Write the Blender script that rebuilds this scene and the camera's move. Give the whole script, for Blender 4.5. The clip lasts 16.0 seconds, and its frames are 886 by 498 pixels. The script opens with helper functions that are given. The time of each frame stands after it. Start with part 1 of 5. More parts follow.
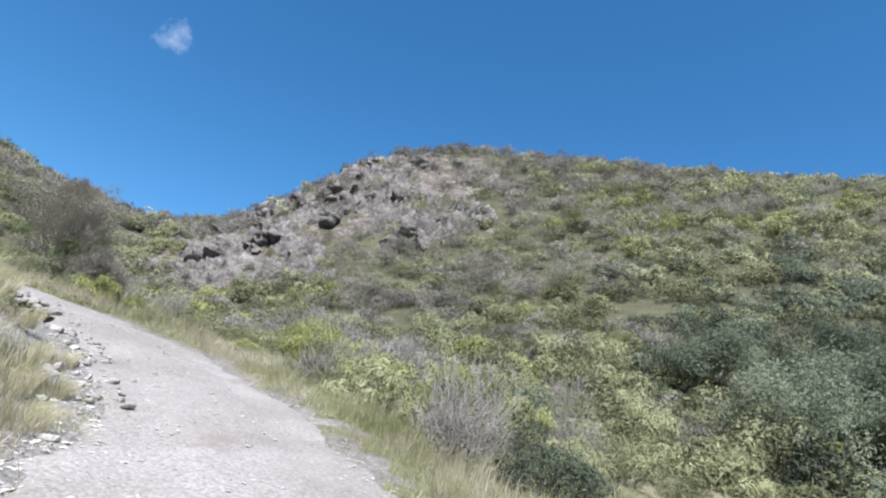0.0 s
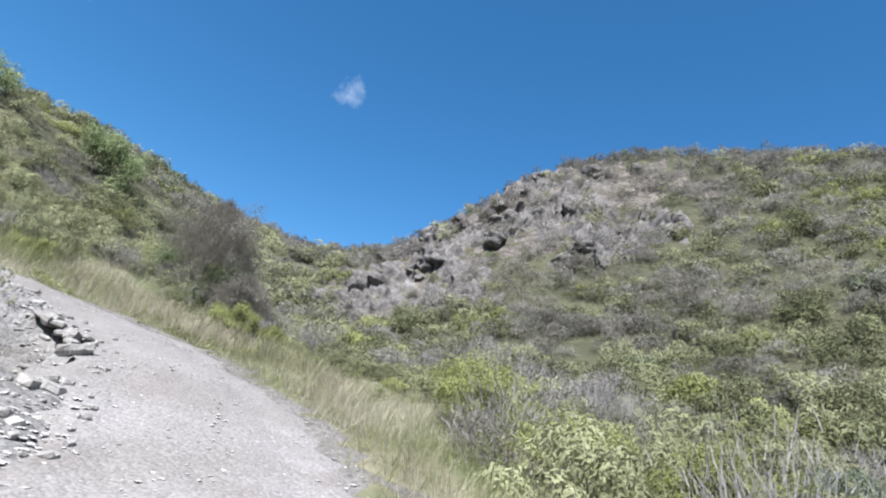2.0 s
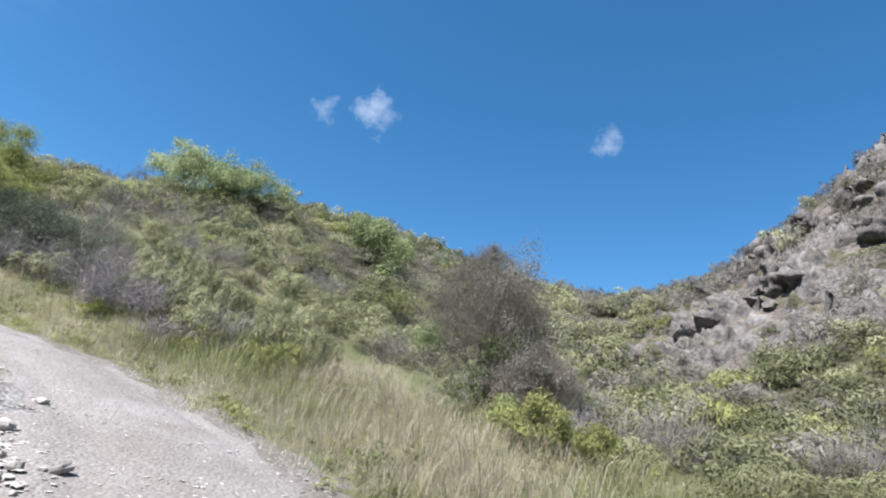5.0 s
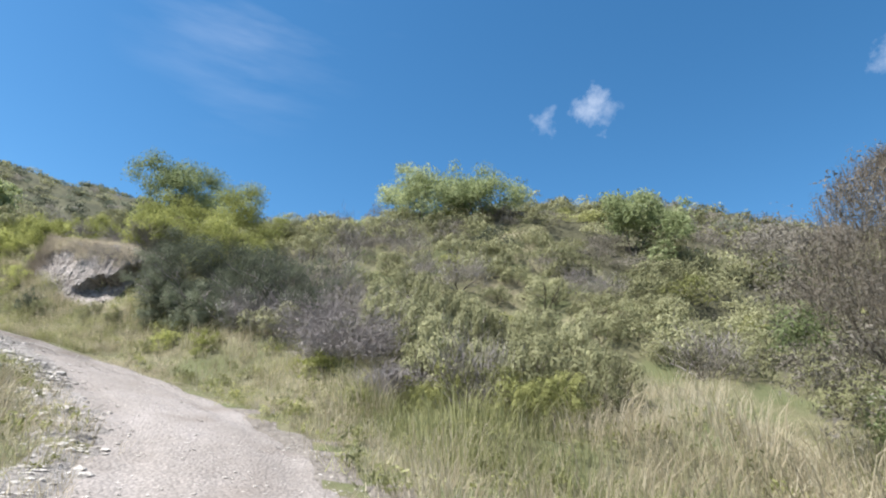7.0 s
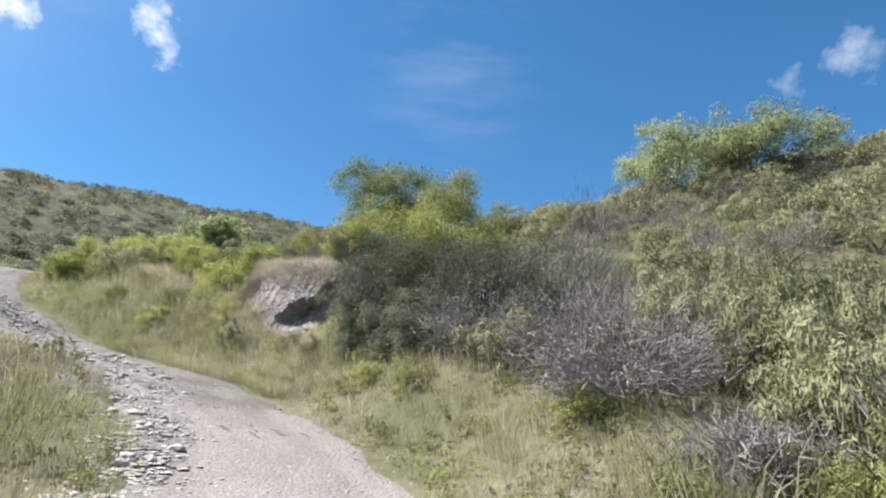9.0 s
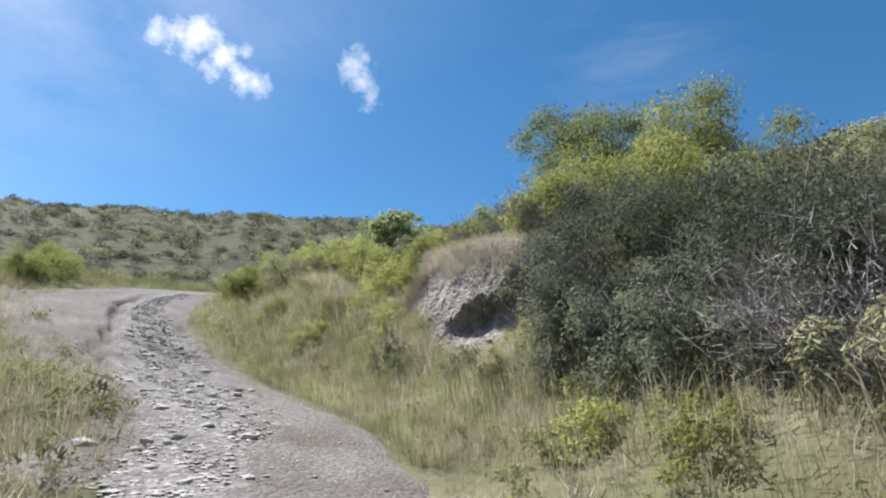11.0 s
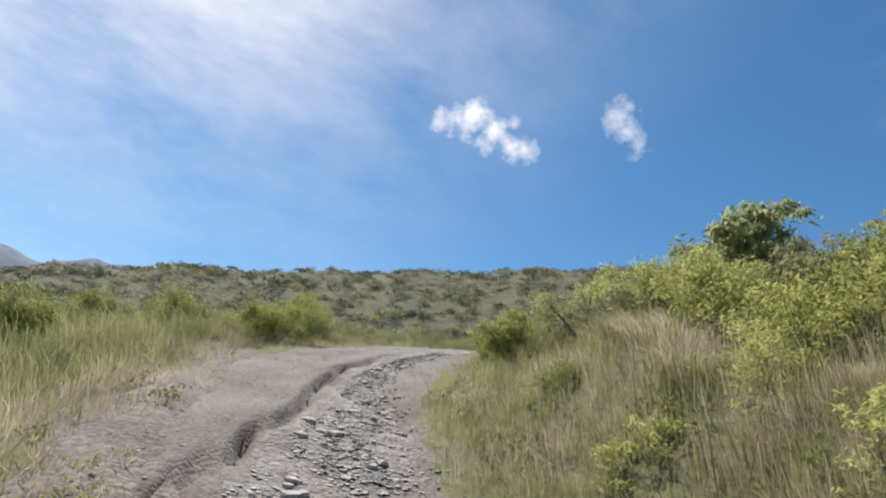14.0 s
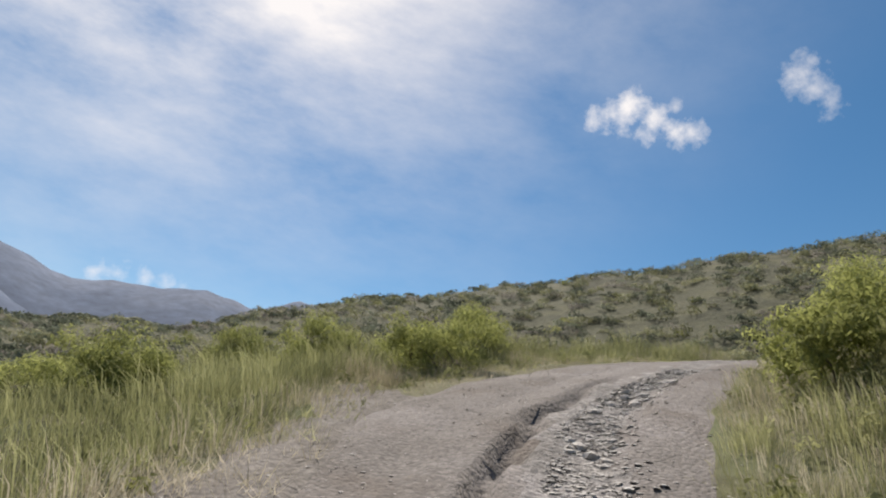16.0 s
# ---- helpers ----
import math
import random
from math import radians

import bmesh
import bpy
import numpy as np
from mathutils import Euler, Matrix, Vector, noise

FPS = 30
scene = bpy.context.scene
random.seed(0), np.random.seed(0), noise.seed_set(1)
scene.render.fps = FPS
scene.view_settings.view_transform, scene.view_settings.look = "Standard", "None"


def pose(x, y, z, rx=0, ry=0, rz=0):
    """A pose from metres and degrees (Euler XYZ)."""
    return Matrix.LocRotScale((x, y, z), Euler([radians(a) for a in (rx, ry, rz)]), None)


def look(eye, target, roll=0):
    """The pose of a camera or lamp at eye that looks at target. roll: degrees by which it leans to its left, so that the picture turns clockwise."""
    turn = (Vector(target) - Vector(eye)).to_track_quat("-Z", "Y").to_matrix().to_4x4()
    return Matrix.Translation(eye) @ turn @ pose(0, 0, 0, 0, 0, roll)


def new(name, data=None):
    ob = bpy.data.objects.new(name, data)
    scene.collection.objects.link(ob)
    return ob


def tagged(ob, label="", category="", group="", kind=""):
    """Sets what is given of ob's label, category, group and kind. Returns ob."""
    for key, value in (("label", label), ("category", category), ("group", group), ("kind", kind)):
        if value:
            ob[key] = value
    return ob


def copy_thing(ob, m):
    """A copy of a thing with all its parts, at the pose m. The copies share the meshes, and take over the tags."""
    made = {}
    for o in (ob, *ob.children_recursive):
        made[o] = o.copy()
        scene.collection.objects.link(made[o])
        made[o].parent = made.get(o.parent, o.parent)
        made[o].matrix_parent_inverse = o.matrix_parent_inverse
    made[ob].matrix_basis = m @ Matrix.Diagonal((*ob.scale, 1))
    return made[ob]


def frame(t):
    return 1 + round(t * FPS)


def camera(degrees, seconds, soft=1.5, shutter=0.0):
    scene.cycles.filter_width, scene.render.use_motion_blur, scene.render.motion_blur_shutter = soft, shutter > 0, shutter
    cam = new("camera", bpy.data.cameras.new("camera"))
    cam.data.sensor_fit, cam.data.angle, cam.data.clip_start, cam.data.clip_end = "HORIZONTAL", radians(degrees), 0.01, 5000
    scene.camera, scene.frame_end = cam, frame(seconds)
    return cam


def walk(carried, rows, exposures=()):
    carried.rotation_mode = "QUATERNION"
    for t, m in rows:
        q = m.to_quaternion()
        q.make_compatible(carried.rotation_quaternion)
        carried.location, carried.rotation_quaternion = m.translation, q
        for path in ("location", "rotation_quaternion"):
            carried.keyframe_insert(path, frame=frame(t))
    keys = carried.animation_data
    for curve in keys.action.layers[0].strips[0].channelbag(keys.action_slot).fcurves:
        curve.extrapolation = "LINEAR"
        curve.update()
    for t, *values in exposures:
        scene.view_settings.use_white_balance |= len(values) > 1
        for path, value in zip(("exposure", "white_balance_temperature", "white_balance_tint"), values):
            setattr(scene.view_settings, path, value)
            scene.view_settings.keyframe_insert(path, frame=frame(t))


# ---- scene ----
# ---------------------------------------------------------------- camera
cam = camera(75.0, 16.0, 2.1)
# seconds, place, turn (Euler XYZ, degrees)
ROWS = [
    (0.0, -0.000, -0.000, 1.600, 108.74, -8.12, -1.73),
    (0.5, -0.070, 1.304, 1.867, 108.43, -8.87, 1.92),
    (1.0, -0.241, 2.579, 2.114, 108.81, -9.50, 6.31),
    (1.5, -0.531, 3.828, 2.380, 109.12, -10.14, 10.54),
    (2.0, -0.919, 5.044, 2.627, 108.80, -10.76, 14.95),
    (2.5, -1.408, 6.223, 2.873, 109.05, -11.50, 19.98),
    (3.0, -1.991, 7.364, 3.113, 109.00, -10.75, 25.17),
    (3.5, -2.667, 8.461, 3.360, 109.27, -10.20, 30.38),
    (4.0, -3.423, 9.491, 3.635, 109.79, -8.96, 35.38),
    (4.5, -4.257, 10.449, 3.931, 110.04, -7.87, 40.55),
    (5.0, -5.173, 11.328, 4.231, 109.77, -7.04, 46.17),
    (5.5, -6.177, 12.112, 4.519, 109.04, -6.23, 52.39),
    (6.0, -7.272, 12.782, 4.787, 108.28, -5.25, 59.22),
    (6.5, -8.457, 13.312, 5.032, 108.22, -4.30, 66.60),
    (7.0, -9.693, 13.727, 5.276, 108.36, -2.69, 73.51),
    (7.5, -10.974, 13.997, 5.510, 108.25, -2.70, 79.54),
    (8.0, -12.289, 14.122, 5.751, 107.47, -2.19, 85.71),
    (8.5, -13.622, 14.085, 6.000, 108.03, -3.32, 91.13),
    (9.0, -14.955, 13.949, 6.257, 108.36, -2.67, 97.35),
    (9.5, -16.248, 13.733, 6.504, 108.17, -3.14, 102.01),
    (10.0, -17.504, 13.438, 6.737, 107.84, -3.59, 106.64),
    (10.5, -18.714, 13.045, 6.962, 107.70, -3.58, 112.01),
    (11.0, -19.861, 12.535, 7.186, 107.92, -3.10, 118.14),
    (11.5, -20.923, 11.896, 7.423, 108.54, -2.51, 124.34),
    (12.0, -21.884, 11.135, 7.684, 109.32, -2.39, 129.22),
    (12.5, -22.710, 10.254, 7.948, 109.85, -5.75, 132.79),
    (13.0, -23.494, 9.365, 8.214, 110.32, -5.75, 137.14),
    (13.5, -24.190, 8.395, 8.495, 110.63, -8.77, 139.98),
    (14.0, -24.850, 7.423, 8.755, 110.69, -8.46, 144.72),
    (14.5, -25.421, 6.374, 9.006, 109.11, -9.90, 149.04),
    (15.0, -25.946, 5.300, 9.223, 108.90, -8.54, 153.62),
    (15.5, -26.392, 4.175, 9.464, 109.70, -7.26, 158.28),
    (16.0, -26.772, 2.946, 9.768, 109.56, -6.72, 163.26),
]
EXPOSURES = [(0.0, 1.3, 5950, 11), (3.5, 1.3, 5900, 10), (7.0, 1.35, 6450, 11), (9.0, 1.3, 6450, 11), (11.5, 1.03, 6350, 11), (13.0, 0.95, 6700, 13), (14.5, 0.81, 6850, 13), (16.0, 0.61, 7000, 13)]
walk(cam, [(t, pose(x, y, z, rx, ry, rz)) for t, x, y, z, rx, ry, rz in ROWS], EXPOSURES)

# ---------------------------------------------------------------- sky and sun
SUN_AZIMUTH, SUN_HEIGHT = 182.0, 57.0      # degrees, anticlockwise from +y


def toward(azimuth, height):
    a, h = radians(azimuth), radians(height)
    return Vector((-math.sin(a) * math.cos(h), math.cos(a) * math.cos(h), math.sin(h)))


def make_sky():
    world = bpy.data.worlds.new("sky")
    scene.world = world
    world.use_nodes = True
    nt = world.node_tree
    n, l = nt.nodes, nt.links
    n.clear()
    out, back = n.new("ShaderNodeOutputWorld"), n.new("ShaderNodeBackground")
    sky = n.new("ShaderNodeTexSky")
    sky.sky_type, sky.sun_disc = "NISHITA", False
    sky.sun_elevation, sky.sun_rotation = radians(SUN_HEIGHT), radians(-SUN_AZIMUTH)
    sky.altitude, sky.air_density, sky.dust_density, sky.ozone_density = 600, 1.0, 0.4, 3.0
    back.inputs["Strength"].default_value = 0.072
    coord = n.new("ShaderNodeTexCoord")
    way = coord.outputs["Generated"]

    def math_node(kind, a, b=None, c=None):
        m = n.new("ShaderNodeMath")
        m.operation = kind
        for i, v in enumerate((a, b, c)):
            if v is None:
                continue
            if isinstance(v, (int, float)):
                m.inputs[i].default_value = v
            else:
                l.new(v, m.inputs[i])
        return m.outputs[0]

    def noise_of(scale, detail, rough, stretch=None):
        t = n.new("ShaderNodeTexNoise")
        t.inputs["Scale"].default_value, t.inputs["Detail"].default_value, t.inputs["Roughness"].default_value = scale, detail, rough
        if stretch:
            m = n.new("ShaderNodeMapping")
            m.inputs["Rotation"].default_value, m.inputs["Scale"].default_value = stretch
            l.new(way, m.inputs["Vector"])
            l.new(m.outputs[0], t.inputs["Vector"])
        else:
            l.new(way, t.inputs["Vector"])
        return t.outputs["Fac"]

    puff = noise_of(26, 6, 0.62)
    total = None
    # small fair-weather clouds: azimuth, height, size in degrees, density
    for az, el, size, dense in CLOUDS:
        d = n.new("ShaderNodeVectorMath")
        d.operation = "DISTANCE"
        l.new(way, d.inputs[0])
        d.inputs[1].default_value = toward(az, el)
        near = math_node("MULTIPLY_ADD", d.outputs["Value"], -1.0 / radians(size), 1.0)
        body = math_node("ADD", near, math_node("MULTIPLY_ADD", puff, 2.3, -1.4))
        body = math_node("MULTIPLY", math_node("SMOOTH_MIN", math_node("MAXIMUM", body, 0.0), 1.0, 0.3), dense)
        total = body if total is None else math_node("MAXIMUM", total, body)
    # thin high veil, thicker towards the sun
    veil = noise_of(2.2, 7, 0.62, ((0.3, 0.2, 0.5), (1.0, 1.7, 2.4)))
    d = n.new("ShaderNodeVectorMath")
    d.operation = "DISTANCE"
    l.new(way, d.inputs[0])
    d.inputs[1].default_value = toward(SUN_AZIMUTH + 22, SUN_HEIGHT - 4)
    close = math_node("POWER", math_node("MAXIMUM", math_node("MULTIPLY_ADD", d.outputs["Value"], -1.2, 1.24), 0.0), 2.0)
    veil = math_node("MULTIPLY", math_node("MAXIMUM", math_node("MULTIPLY_ADD", veil, 2.4, -0.68), 0.0), math_node("MULTIPLY", close, 1.65))
    # a few thin streaks of high cloud
    for az, el, size, dense in ((98, 36, 11, 0.06), (92, 40, 10, 0.06)):
        d = n.new("ShaderNodeVectorMath")
        d.operation = "DISTANCE"
        l.new(way, d.inputs[0])
        d.inputs[1].default_value = toward(az, el)
        near = math_node("MAXIMUM", math_node("MULTIPLY_ADD", d.outputs["Value"], -1.0 / radians(size), 1.0), 0.0)
        streak = noise_of(3.0, 5, 0.55, ((0.5, 0.3, radians(az)), (1.8, 1.2, 6.0)))
        streak = math_node("MAXIMUM", math_node("MULTIPLY_ADD", streak, 3.4, -1.7), 0.0)
        total = math_node("MAXIMUM", total, math_node("MULTIPLY", math_node("MULTIPLY", streak, near), dense * 2))
    total = math_node("MINIMUM", math_node("MAXIMUM", total, veil), 0.96)
    mix = n.new("ShaderNodeMix")
    mix.data_type = "RGBA"
    l.new(total, mix.inputs[0])
    hue = n.new("ShaderNodeHueSaturation")
    hue.inputs["Hue"].default_value, hue.inputs["Saturation"].default_value, hue.inputs["Value"].default_value = 0.492, 1.25, 1.0
    l.new(sky.outputs[0], hue.inputs["Color"])
    l.new(hue.outputs[0], mix.inputs[6])
    mix.inputs[7].default_value = (8.8, 8.9, 9.2, 1)
    l.new(mix.outputs[2], back.inputs["Color"])
    l.new(back.outputs[0], out.inputs[0])


CLOUDS = [(32.0, 31.0, 2.0, 0.32), (58.6, 31.5, 2.5, 0.37), (57.0, 31.4, 1.6, 0.24), (64.1, 30.8, 1.8, 0.28),
          (149.0, 32.9, 2.8, 1.0), (146.8, 33.4, 3.3, 1.0), (144.6, 32.0, 2.8, 1.0), (142.4, 31.3, 2.6, 1.0), (140.6, 31.0, 1.8, 0.8), (141.9, 33.4, 1.3, 0.6), (130.2, 34.4, 2.6, 0.75), (129.6, 33.2, 1.9, 0.65), (128.3, 31.8, 1.6, 0.6),
          (197.0, 11.2, 1.5, 0.75), (195.0, 11.4, 1.7, 0.7), (193.0, 11.6, 1.6, 0.65), (191.2, 11.6, 1.5, 0.6), (189.6, 11.5, 1.3, 0.5)]
make_sky()
lamp = bpy.data.lights.new("sun", "SUN")
lamp.energy, lamp.angle, lamp.color = 5.0, radians(0.6), (1.0, 0.955, 0.89)
sun = new("sun", lamp)
sun.matrix_world = look(toward(SUN_AZIMUTH, SUN_HEIGHT) * 100, (0, 0, 0))


# ---------------------------------------------------------------- materials
def nodes_of(name):
    m = bpy.data.materials.new(name)
    m.use_nodes = True
    nt = m.node_tree
    nt.nodes.clear()
    return m, nt.nodes, nt.links


def earth(name, low, mid, high, scale, fine, rough=0.92, bump=0.5, bump_size=0.03, spots=None, pebbles=0.0, speckle=0.27):
    """A mineral surface: three tones at a large scale, grain at a small one, relief, and stones or stains as spots."""
    m, n, l = nodes_of(name)
    out, bsdf, coord = n.new("ShaderNodeOutputMaterial"), n.new("ShaderNodeBsdfPrincipled"), n.new("ShaderNodeTexCoord")
    big, small = n.new("ShaderNodeTexNoise"), n.new("ShaderNodeTexNoise")
    for t, s, d in ((big, scale, 5), (small, fine, 4)):
        t.inputs["Scale"].default_value, t.inputs["Detail"].default_value, t.inputs["Roughness"].default_value = s, d, 0.65
        l.new(coord.outputs["Object"], t.inputs["Vector"])
    ramp = n.new("ShaderNodeValToRGB")
    e = ramp.color_ramp.elements
    e[0].position, e[0].color, e[1].position, e[1].color = 0.34, (*low, 1), 0.68, (*high, 1)
    k = e.new(0.5)
    k.color = (*mid, 1)
    l.new(big.outputs["Fac"], ramp.inputs[0])
    grain = n.new("ShaderNodeMapRange")
    grain.inputs[1].default_value, grain.inputs[2].default_value, grain.inputs[3].default_value, grain.inputs[4].default_value = 0.3, 0.7, 0.72, 1.25
    l.new(small.outputs["Fac"], grain.inputs[0])
    mul = n.new("ShaderNodeMix")
    mul.data_type, mul.blend_type = "RGBA", "MULTIPLY"
    mul.inputs[0].default_value = 1.0
    l.new(ramp.outputs[0], mul.inputs[6])
    l.new(grain.outputs[0], mul.inputs[7])
    colour = mul.outputs[2]
    if spots:
        tone, s, low_at, high_at = spots
        p = n.new("ShaderNodeTexNoise")
        p.inputs["Scale"].default_value, p.inputs["Detail"].default_value = s, 6
        l.new(coord.outputs["Object"], p.inputs["Vector"])
        r = n.new("ShaderNodeMapRange")
        r.inputs[1].default_value, r.inputs[2].default_value = low_at, high_at
        l.new(p.outputs["Fac"], r.inputs[0])
        mx = n.new("ShaderNodeMix")
        mx.data_type = "RGBA"
        l.new(r.outputs[0], mx.inputs[0])
        l.new(colour, mx.inputs[6])
        mx.inputs[7].default_value = (*tone, 1)
        colour = mx.outputs[2]
    l.new(colour, bsdf.inputs["Base Color"])
    bsdf.inputs["Roughness"].default_value = rough
    bsdf.inputs["Specular IOR Level"].default_value = 0.2
    b = n.new("ShaderNodeBump")
    b.inputs["Strength"].default_value, b.inputs["Distance"].default_value = bump, bump_size
    l.new(small.outputs["Fac"], b.inputs["Height"])
    l.new(b.outputs[0], bsdf.inputs["Normal"])
    if pebbles:
        cell = n.new("ShaderNodeTexVoronoi")
        cell.inputs["Scale"].default_value = pebbles
        l.new(coord.outputs["Object"], cell.inputs["Vector"])
        grit = n.new("ShaderNodeBump")
        grit.invert = True
        grit.inputs["Strength"].default_value, grit.inputs["Distance"].default_value = 1.0, 0.3 / pebbles
        l.new(cell.outputs["Distance"], grit.inputs["Height"])
        l.new(b.outputs[0], grit.inputs["Normal"])
        l.new(grit.outputs[0], bsdf.inputs["Normal"])
        tint = n.new("ShaderNodeMapRange")
        tint.inputs[3].default_value, tint.inputs[4].default_value = 1 - speckle, 1 + 0.96 * speckle
        l.new(cell.outputs["Color"], tint.inputs[0])
        mul2 = n.new("ShaderNodeMix")
        mul2.data_type, mul2.blend_type = "RGBA", "MULTIPLY"
        mul2.inputs[0].default_value = 1.0
        l.new(colour, mul2.inputs[6])
        l.new(tint.outputs[0], mul2.inputs[7])
        l.new(mul2.outputs[2], bsdf.inputs["Base Color"])
    l.new(bsdf.outputs[0], out.inputs[0])
    return m


def leafy(name, dark, mid, light, through_light=0.3, patch=0.35):
    """Foliage: each leaf has its own tone, whole plants drift in tone, and light comes through the leaf."""
    m, n, l = nodes_of(name)
    out, geo, coord, info = n.new("ShaderNodeOutputMaterial"), n.new("ShaderNodeNewGeometry"), n.new("ShaderNodeTexCoord"), n.new("ShaderNodeObjectInfo")
    t = n.new("ShaderNodeTexNoise")
    t.inputs["Scale"].default_value, t.inputs["Detail"].default_value = patch, 3
    l.new(coord.outputs["Object"], t.inputs["Vector"])
    add = n.new("ShaderNodeMath")
    add.operation = "MULTIPLY_ADD"
    l.new(geo.outputs["Random Per Island"], add.inputs[0])
    add.inputs[1].default_value = 0.24
    sub = n.new("ShaderNodeMapRange")
    sub.inputs[1].default_value, sub.inputs[2].default_value, sub.inputs[3].default_value, sub.inputs[4].default_value = 0.3, 0.7, 0.06, 0.7
    l.new(t.outputs["Fac"], sub.inputs[0])
    l.new(sub.outputs[0], add.inputs[2])
    # each plant leans to its own tone, and sprigs differ within it
    tone, sprig = n.new("ShaderNodeAttribute"), n.new("ShaderNodeTexNoise")
    tone.attribute_name = "tone"
    sprig.inputs["Scale"].default_value, sprig.inputs["Detail"].default_value = 9.0, 3
    l.new(coord.outputs["Object"], sprig.inputs["Vector"])
    value = add.outputs[0]
    for source, gain, shift in ((tone.outputs["Fac"], 0.75, 0.0), (info.outputs["Random"], 0.6, -0.28), (sprig.outputs["Fac"], 0.6, -0.31)):
        scaled, summed = n.new("ShaderNodeMath"), n.new("ShaderNodeMath")
        scaled.operation, summed.operation = "MULTIPLY_ADD", "ADD"
        l.new(source, scaled.inputs[0])
        scaled.inputs[1].default_value, scaled.inputs[2].default_value = gain, shift
        l.new(scaled.outputs[0], summed.inputs[0])
        l.new(value, summed.inputs[1])
        value = summed.outputs[0]
    ramp = n.new("ShaderNodeValToRGB")
    e = ramp.color_ramp.elements
    e[0].position, e[0].color, e[1].position, e[1].color = 0.06, (*dark, 1), 0.96, (*light, 1)
    k = e.new(0.5)
    k.color = (*mid, 1)
    l.new(value, ramp.inputs[0])
    d, tr, mx = n.new("ShaderNodeBsdfPrincipled"), n.new("ShaderNodeBsdfTranslucent"), n.new("ShaderNodeMixShader")
    d.inputs["Roughness"].default_value = 0.75
    d.inputs["Specular IOR Level"].default_value = 0.1
    l.new(ramp.outputs[0], d.inputs["Base Color"])
    l.new(ramp.outputs[0], tr.inputs[0])
    mx.inputs[0].default_value = through_light
    l.new(d.outputs[0], mx.inputs[1])
    l.new(tr.outputs[0], mx.inputs[2])
    l.new(mx.outputs[0], out.inputs[0])
    return m


soil = earth("dry soil and turf", (0.0665, 0.0672, 0.0352), (0.102, 0.1, 0.057), (0.156, 0.143, 0.0931), 0.25, 5.0, 0.95, 0.6, 0.05, ((0.0798, 0.0896, 0.0435), 0.6, 0.5, 0.62))
# half as bright as open soil: the scrub's shade is put into the colour
scrub_floor = earth("soil and litter under the scrub, shade in the colour", (0.034, 0.035, 0.021), (0.054, 0.054, 0.032), (0.082, 0.08, 0.05), 0.12, 1.2, 0.95, 1.0, 0.3, ((0.06, 0.058, 0.035), 0.3, 0.5, 0.6))
far_turf = earth("low scrub and turf of the far slopes", (0.034, 0.037, 0.021), (0.053, 0.056, 0.033), (0.082, 0.083, 0.052), 0.09, 0.8, 0.95, 1.0, 0.5, ((0.075, 0.076, 0.042), 0.2, 0.5, 0.6))
road_dirt = earth("pale limestone road dust", (0.165, 0.15, 0.14), (0.195, 0.18, 0.17), (0.222, 0.207, 0.2), 0.5, 30.0, 0.95, 0.4, 0.015, ((0.15, 0.132, 0.119), 0.9, 0.55, 0.75), 28.0, 0.16)
shoulder = earth("brown dirt of the road shoulder", (0.1, 0.09, 0.079), (0.132, 0.121, 0.109), (0.16, 0.149, 0.138), 0.9, 12.0, 0.95, 0.7, 0.03, None, 18.0, 0.2)
road_gravel = earth("grey-brown gravel of the upper track", (0.118, 0.108, 0.1), (0.145, 0.134, 0.126), (0.172, 0.16, 0.154), 0.6, 26.0, 0.95, 0.6, 0.025, ((0.108, 0.094, 0.083), 0.9, 0.52, 0.7), 22.0, 0.24)
rubble_bed = earth("washed-out rubble of the road bed", (0.13, 0.122, 0.115), (0.179, 0.171, 0.164), (0.234, 0.222, 0.217), 1.2, 24.0, 0.95, 0.9, 0.03, None, 13.0)
scree = earth("grey scree and rock debris", (0.075, 0.065, 0.056), (0.12, 0.104, 0.092), (0.175, 0.153, 0.136), 0.8, 4.0, 0.95, 1.0, 0.2, ((0.07, 0.068, 0.042), 0.9, 0.5, 0.62), 2.2)
clay = earth("pale crumbling clay", (0.175, 0.158, 0.147), (0.25, 0.23, 0.217), (0.325, 0.303, 0.289), 1.6, 14.0, 0.95, 0.9, 0.06, None, 11.0)
stone_mat = earth("broken limestone", (0.279, 0.265, 0.251), (0.37, 0.354, 0.335), (0.463, 0.445, 0.422), 3.0, 30.0, 0.9, 0.5, 0.01)
ledge_stone = earth("dusty broken limestone", (0.19, 0.178, 0.165), (0.26, 0.245, 0.23), (0.33, 0.315, 0.295), 2.5, 24.0, 0.92, 0.6, 0.015)
rubble = earth("dusty limestone rubble", (0.16, 0.15, 0.138), (0.225, 0.21, 0.196), (0.3, 0.283, 0.263), 2.0, 20.0, 0.92, 0.7, 0.02)
rock_mat = earth("weathered grey rock", (0.06, 0.055, 0.053), (0.132, 0.122, 0.117), (0.215, 0.2, 0.192), 0.9, 5.0, 0.9, 1.0, 0.16, ((0.09, 0.085, 0.055), 0.55, 0.57, 0.66))
bark = earth("grey bark", (0.08, 0.068, 0.056), (0.136, 0.12, 0.1), (0.216, 0.2, 0.176), 4.0, 30.0, 0.9, 0.8, 0.01)
twig_grey = earth("dead grey twigs", (0.15, 0.137, 0.135), (0.235, 0.217, 0.216), (0.335, 0.313, 0.314), 2.0, 20.0, 0.9, 0.3, 0.01)
haze_brown = leafy("brown-grey fine twigs", (0.16, 0.14, 0.115), (0.25, 0.225, 0.19), (0.35, 0.325, 0.28), 0.35)
lime = leafy("muted yellow-green scrub leaves", (0.135, 0.147, 0.055), (0.255, 0.268, 0.105), (0.37, 0.382, 0.165), 0.38)
